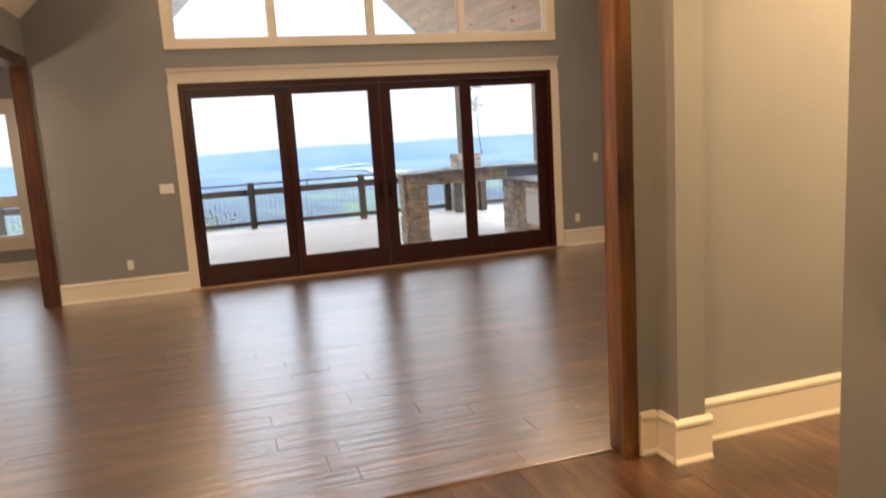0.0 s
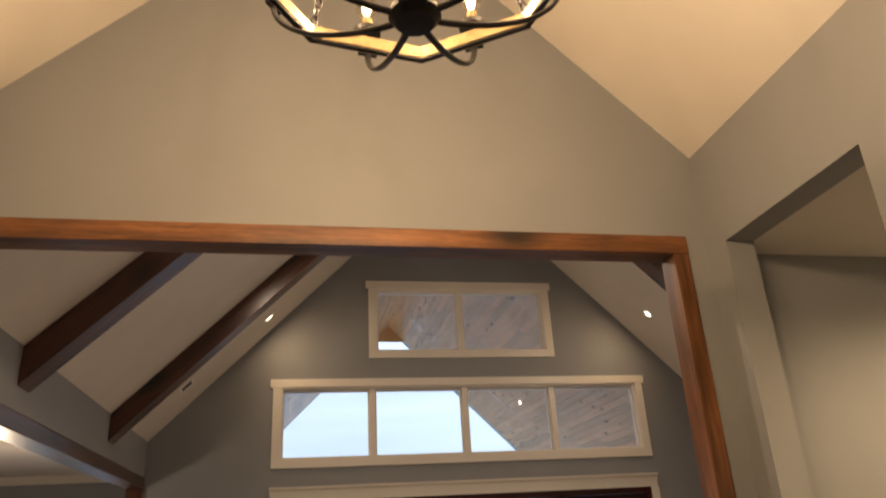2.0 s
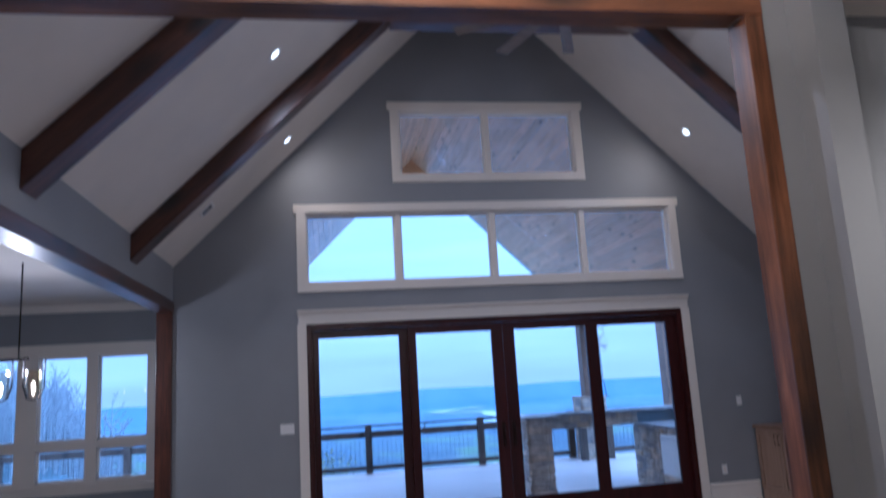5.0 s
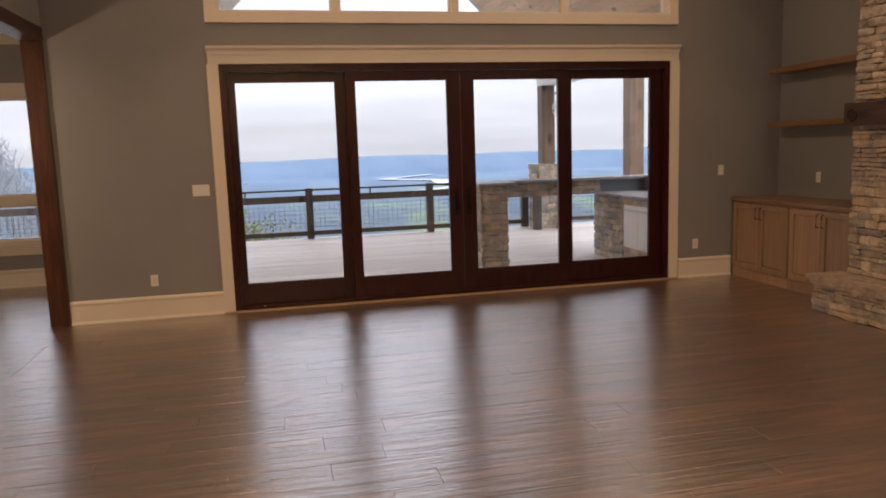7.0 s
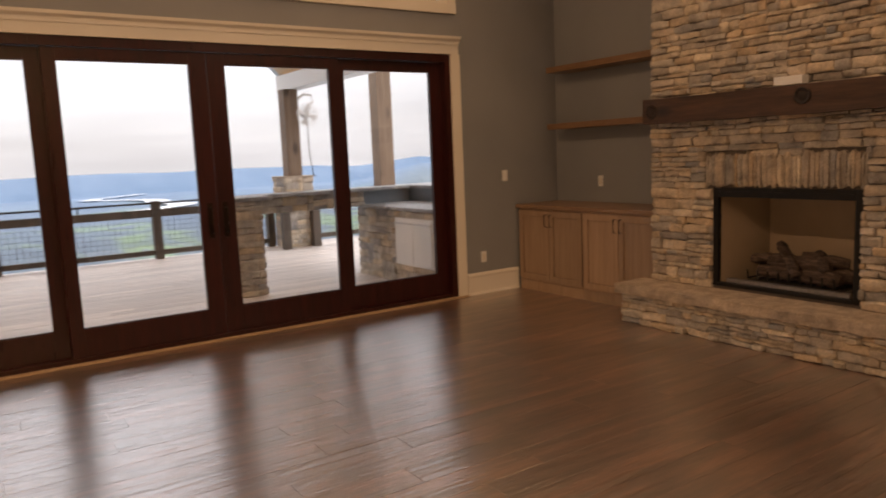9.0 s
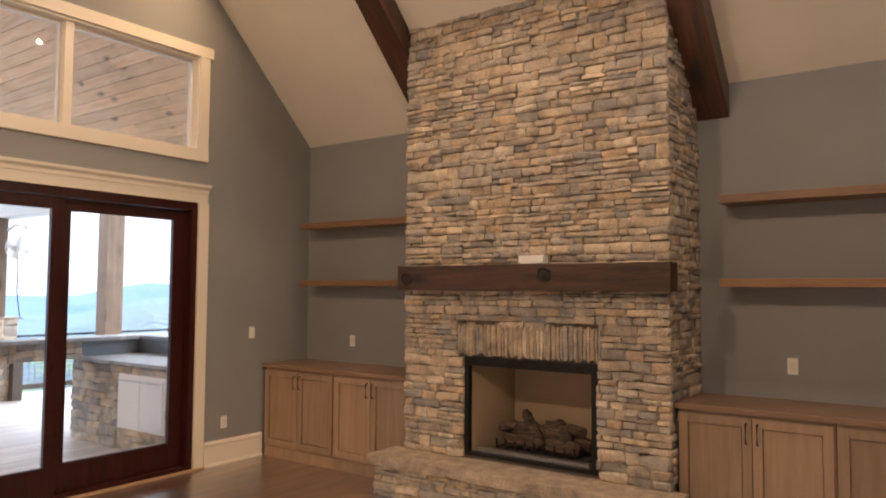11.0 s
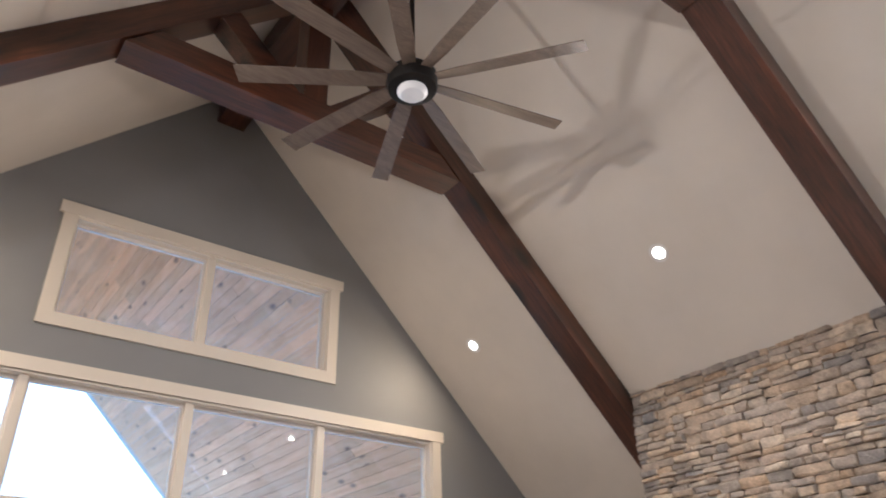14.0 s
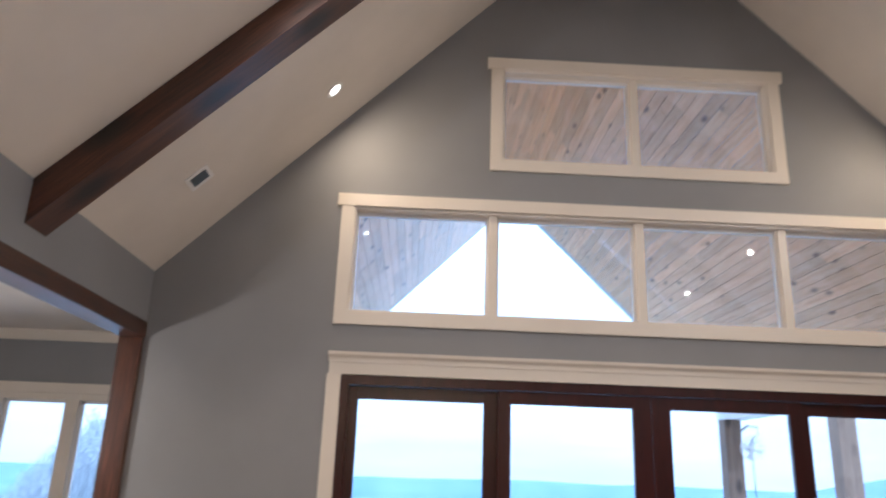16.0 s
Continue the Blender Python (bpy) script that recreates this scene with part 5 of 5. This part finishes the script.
# ---- distance ----
def ground_mat(nt, b):
    geo = nt.nodes.new("ShaderNodeNewGeometry")
    sep = nt.nodes.new("ShaderNodeSeparateXYZ")
    nt.links.new(geo.outputs["Position"], sep.inputs[0])
    # Distance haze is painted into the base colour, bluer and paler with y.
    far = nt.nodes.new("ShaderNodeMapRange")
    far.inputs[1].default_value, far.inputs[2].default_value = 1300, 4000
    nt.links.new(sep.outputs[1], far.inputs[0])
    v1 = coords(nt, (0.004, 0.0016, 0.002), "World")
    v2 = coords(nt, (0.05, 0.02, 0.05), "World")
    n1, n2 = noise_at(nt, v1, 1.0, 5), noise_at(nt, v2, 1.0, 5)
    # Blue-grey tones are haze painted over the nearer land; fields keep their green.
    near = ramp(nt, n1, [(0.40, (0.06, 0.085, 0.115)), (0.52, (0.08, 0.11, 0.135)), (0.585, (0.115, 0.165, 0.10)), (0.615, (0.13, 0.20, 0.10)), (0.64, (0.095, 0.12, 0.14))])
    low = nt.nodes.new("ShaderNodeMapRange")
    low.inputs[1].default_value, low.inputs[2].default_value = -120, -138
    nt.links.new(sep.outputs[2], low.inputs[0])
    # Higher slopes take only the painted haze tones, without green.
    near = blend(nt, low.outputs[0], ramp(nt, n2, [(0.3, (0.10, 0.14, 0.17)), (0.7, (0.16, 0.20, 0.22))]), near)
    near = blend(nt, 0.5, near, ramp(nt, n2, [(0.3, (0.5, 0.5, 0.5)), (0.7, (1.3, 1.3, 1.3))]), "MULTIPLY")
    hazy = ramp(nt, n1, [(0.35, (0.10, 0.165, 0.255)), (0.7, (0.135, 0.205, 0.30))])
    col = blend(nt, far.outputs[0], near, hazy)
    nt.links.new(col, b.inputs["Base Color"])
    b.inputs["Roughness"].default_value = 0.95
    # Weak emission in the same colour brightens the valley, which is no lamp.
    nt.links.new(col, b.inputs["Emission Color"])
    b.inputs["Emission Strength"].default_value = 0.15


GROUND = mat("valley_painted_haze", ground_mat)


def shoulder(x, y, z):
    """The wooded spur beyond the dining room."""
    w = math.exp(-((x + 0.46 * y) / (0.17 * abs(y) + 3)) ** 2) * max(0, min(1, (y - 15) / 25)) * max(0, min(1, (190 - y) / 60))
    return z * (1 - w) - 3.0 * w


bm = bmesh.new()
nx, ny = 150, 110
grid = []
for j in range(ny + 1):
    v = j / ny
    y = -60 + 4700 * v ** 2.2
    row = []
    for i in range(nx + 1):
        u = i / nx * 2 - 1
        x = (140 + 2.2 * max(0, y) * 0.55) * u * 1.6
        drop = min(1, max(0, (y - 14) / 520))
        z = -4.5 - 145 * drop ** 0.8
        ridge = max(0, (y - 4100) / 500)
        z += min(1, ridge) ** 0.7 * (108 + 12 * noise.noise(Vector((x * 0.0012, y * 0.001, 0))))
        if y > 200:
            z += 4 * noise.noise(Vector((x * 0.004, y * 0.004, 3)))
        k = max(0, min(1, (y - 500) / 900)) * max(0, min(1, (x - 0.52 * y) / (0.12 * y + 1)))
        z += k * 95
        z = shoulder(x, y, z)
        row.append(bm.verts.new((x, y, z)))
    grid.append(row)
for j in range(ny):
    for i in range(nx):
        bm.faces.new((grid[j][i], grid[j][i + 1], grid[j + 1][i + 1], grid[j + 1][i]))
structure("ground", bm, GROUND, "valley with fields, river and far ridge, blue haze painted in", "ground")

# river: a bright winding ribbon on the valley floor
RIVER = paint("pale_river_water", (0.75, 0.78, 0.80), 0.15, 0.03, 2, 0.02)
bm = bmesh.new()
prev = None
for k in range(40):
    u = k / 39
    y = 2500 + 1500 * u
    x = 0.20 * y + 150 * math.sin(u * 6.2) + 50 * math.sin(u * 15)
    w = 55 - 15 * u
    pair = [bm.verts.new((x - w, y, -143)), bm.verts.new((x + w, y, -143))]
    if prev:
        bm.faces.new((prev[0], prev[1], pair[1], pair[0]))
    prev = pair
structure("water_river", bm, RIVER, "pale winding river in the valley", "river")

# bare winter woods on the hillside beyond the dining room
# Bark is paled to blue-grey: the air's haze is put into its colour.
BARK = paint("twigs_painted_haze", (0.36, 0.38, 0.40), 0.9, 0.25, 3, 0.1)
verts, faces = [], []


def twig(p, q, r0, r1):
    d = (q - p).normalized()
    s = d.cross(Vector((0.3, 1, 0.2))).normalized()
    t = s.cross(d)
    o = len(verts)
    for c, r in ((p, r0), (q, r1)):
        for k in range(3):
            a = 2 * math.pi * k / 3
            verts.append(c + r * (math.cos(a) * s + math.sin(a) * t))
    for k in range(3):
        faces.append((o + k, o + (k + 1) % 3, o + 3 + (k + 1) % 3, o + 3 + k))


def bare_tree(base, h):
    tip = base + Vector((RNG.uniform(-0.4, 0.4), RNG.uniform(-0.4, 0.4), h))
    twig(base, tip, h * 0.014, 0.02)
    for k in range(16):
        u = RNG.uniform(0.3, 0.95)
        p = base.lerp(tip, u)
        a = RNG.uniform(0, 6.28)
        ln = h * 0.34 * (1.1 - u) + 0.5
        q = p + Vector((math.cos(a) * ln * 0.7, math.sin(a) * ln * 0.7, ln * 0.8))
        twig(p, q, h * 0.006, 0.015)
        for m in range(3):
            w = p.lerp(q, RNG.uniform(0.4, 1))
            twig(w, w + Vector((RNG.uniform(-1, 1), RNG.uniform(-1, 1), RNG.uniform(0.3, 1.4))) * ln * 0.3, 0.03, 0.012)


for k in range(430):
    y = RNG.uniform(52, 125)
    x = -0.46 * y + RNG.gauss(0, 0.11) * y
    drop = min(1, max(0, (y - 14) / 520))
    bare_tree(Vector((x, y, shoulder(x, y, -4.5 - 145 * drop ** 0.8) - 0.5)), RNG.uniform(5, 9.5))
me = bpy.data.meshes.new("woods")
me.from_pydata(verts, [], faces)
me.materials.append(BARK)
tagged(new("woods", me), "bare winter trees on the hillside", "woods", kind="stuff")
# shrub past the deck edge
verts, faces = [], []
for k in range(420):
    p = Vector((-2.75 + RNG.gauss(0, 0.42), 9.6 + RNG.gauss(0, 0.4), -1.0 + 0.75 * abs(RNG.gauss(0, 0.75))))
    twig(Vector((-2.75, 9.6, -1.6)).lerp(p, 0.6), p, 0.012, 0.006)
    for m in range(5):
        c = p + Vector((RNG.gauss(0, 0.1), RNG.gauss(0, 0.1), RNG.gauss(0, 0.1)))
        o = len(verts)
        d1, d2 = Vector((RNG.uniform(-1, 1), RNG.uniform(-1, 1), RNG.uniform(-1, 1))).normalized() * 0.05, Vector((RNG.uniform(-1, 1), RNG.uniform(-1, 1), RNG.uniform(-1, 1))).normalized() * 0.03
        verts += [c - d1, c + d2, c + d1, c - d2]
        faces.append((o, o + 1, o + 2, o + 3))
me = bpy.data.meshes.new("shrub")
me.from_pydata(verts, [], faces)
me.materials.append(paint("dull_shrub_leaf", (0.36, 0.38, 0.20), 0.8, 0.3, 4, 0.1))
tagged(new("shrub", me), "dull green-brown shrub beyond the deck railing", "shrub")


# ---- floor planks ----
def planks(parent, x0, x1, y0, y1, along, w, rest, material, rest_material, limit=lambda x, y: True, skip=lambda a, b, c, d: False):
    cache = {}
    bm = bmesh.new()
    v = y0 if along == "x" else x0
    v1 = y1 if along == "x" else x1
    u0, u1 = (x0, x1) if along == "x" else (y0, y1)
    while v < v1 - 0.005:
        b = min(v + w, v1)
        u = u0 - RNG.uniform(0, 1.4)
        while u < u1 - 0.01:
            ln = RNG.choice((1.2, 1.5, 1.8))
            a, e = max(u, u0), min(u + ln, u1)
            u += ln
            if e - a < 0.02:
                continue
            rect = (a, e, v, b) if along == "x" else (v, b, a, e)
            if skip(*rect):
                continue
            cx, cy = (rect[0] + rect[1]) / 2, (rect[2] + rect[3]) / 2
            if rest is None or limit(cx, cy):
                key = (round(e - a, 2), round(b - v, 3))
                if key not in cache:
                    L, W = e - a, b - v
                    lx, ly = (L, W) if along == "x" else (W, L)
                    pm = bmesh.new()
                    g = 0.0005
                    lo = [pm.verts.new((sx * (lx / 2 - g), sy * (ly / 2 - g), -0.02)) for sx, sy in ((-1, -1), (1, -1), (1, 1), (-1, 1))]
                    mi = [pm.verts.new((sx * (lx / 2 - g), sy * (ly / 2 - g), -0.0003)) for sx, sy in ((-1, -1), (1, -1), (1, 1), (-1, 1))]
                    hi = [pm.verts.new((sx * (lx / 2 - g - 0.0003), sy * (ly / 2 - g - 0.0003), 0.0)) for sx, sy in ((-1, -1), (1, -1), (1, 1), (-1, 1))]
                    for p, q in ((lo, mi), (mi, hi)):
                        for k in range(4):
                            pm.faces.new((p[k], p[(k + 1) % 4], q[(k + 1) % 4], q[k]))
                    pm.faces.new(hi)
                    cache[key] = mesh_of("plank", pm, material)
                ob = new("plank", cache[key])
                place(ob, parent)
                ob.location = (cx, cy, RNG.uniform(-0.0003, 0.0))
                ob.rotation_euler = (RNG.uniform(-0.003, 0.003), RNG.uniform(-0.0006, 0.0006), 0)
            else:
                box(bm, rect[0] + 0.0012, rect[1] - 0.0012, rect[2] + 0.0012, rect[3] - 0.0012, -0.02, 0.0)
        v = b
    if len(bm.verts):
        part("planks", bm, rest_material, parent, kind="stuff")
    else:
        bm.free()


planks(floor, XL, XR - 0.02, YS, 0.0, "x", 0.19, True, FLOORWOOD, FLOORREST, limit=lambda x, y: not (x > 2.9 and -4.2 < y < -1.9))
planks(floor, DX0, XL, -5.2, DY, "x", 0.19, True, FLOORWOOD, FLOORREST, limit=lambda x, y: False)
planks(floor, FL, FR, -11.2, YS - 0.04, "y", 0.19, True, FOYERWOOD, FOYERWOOD, limit=lambda x, y: y > -8.2)
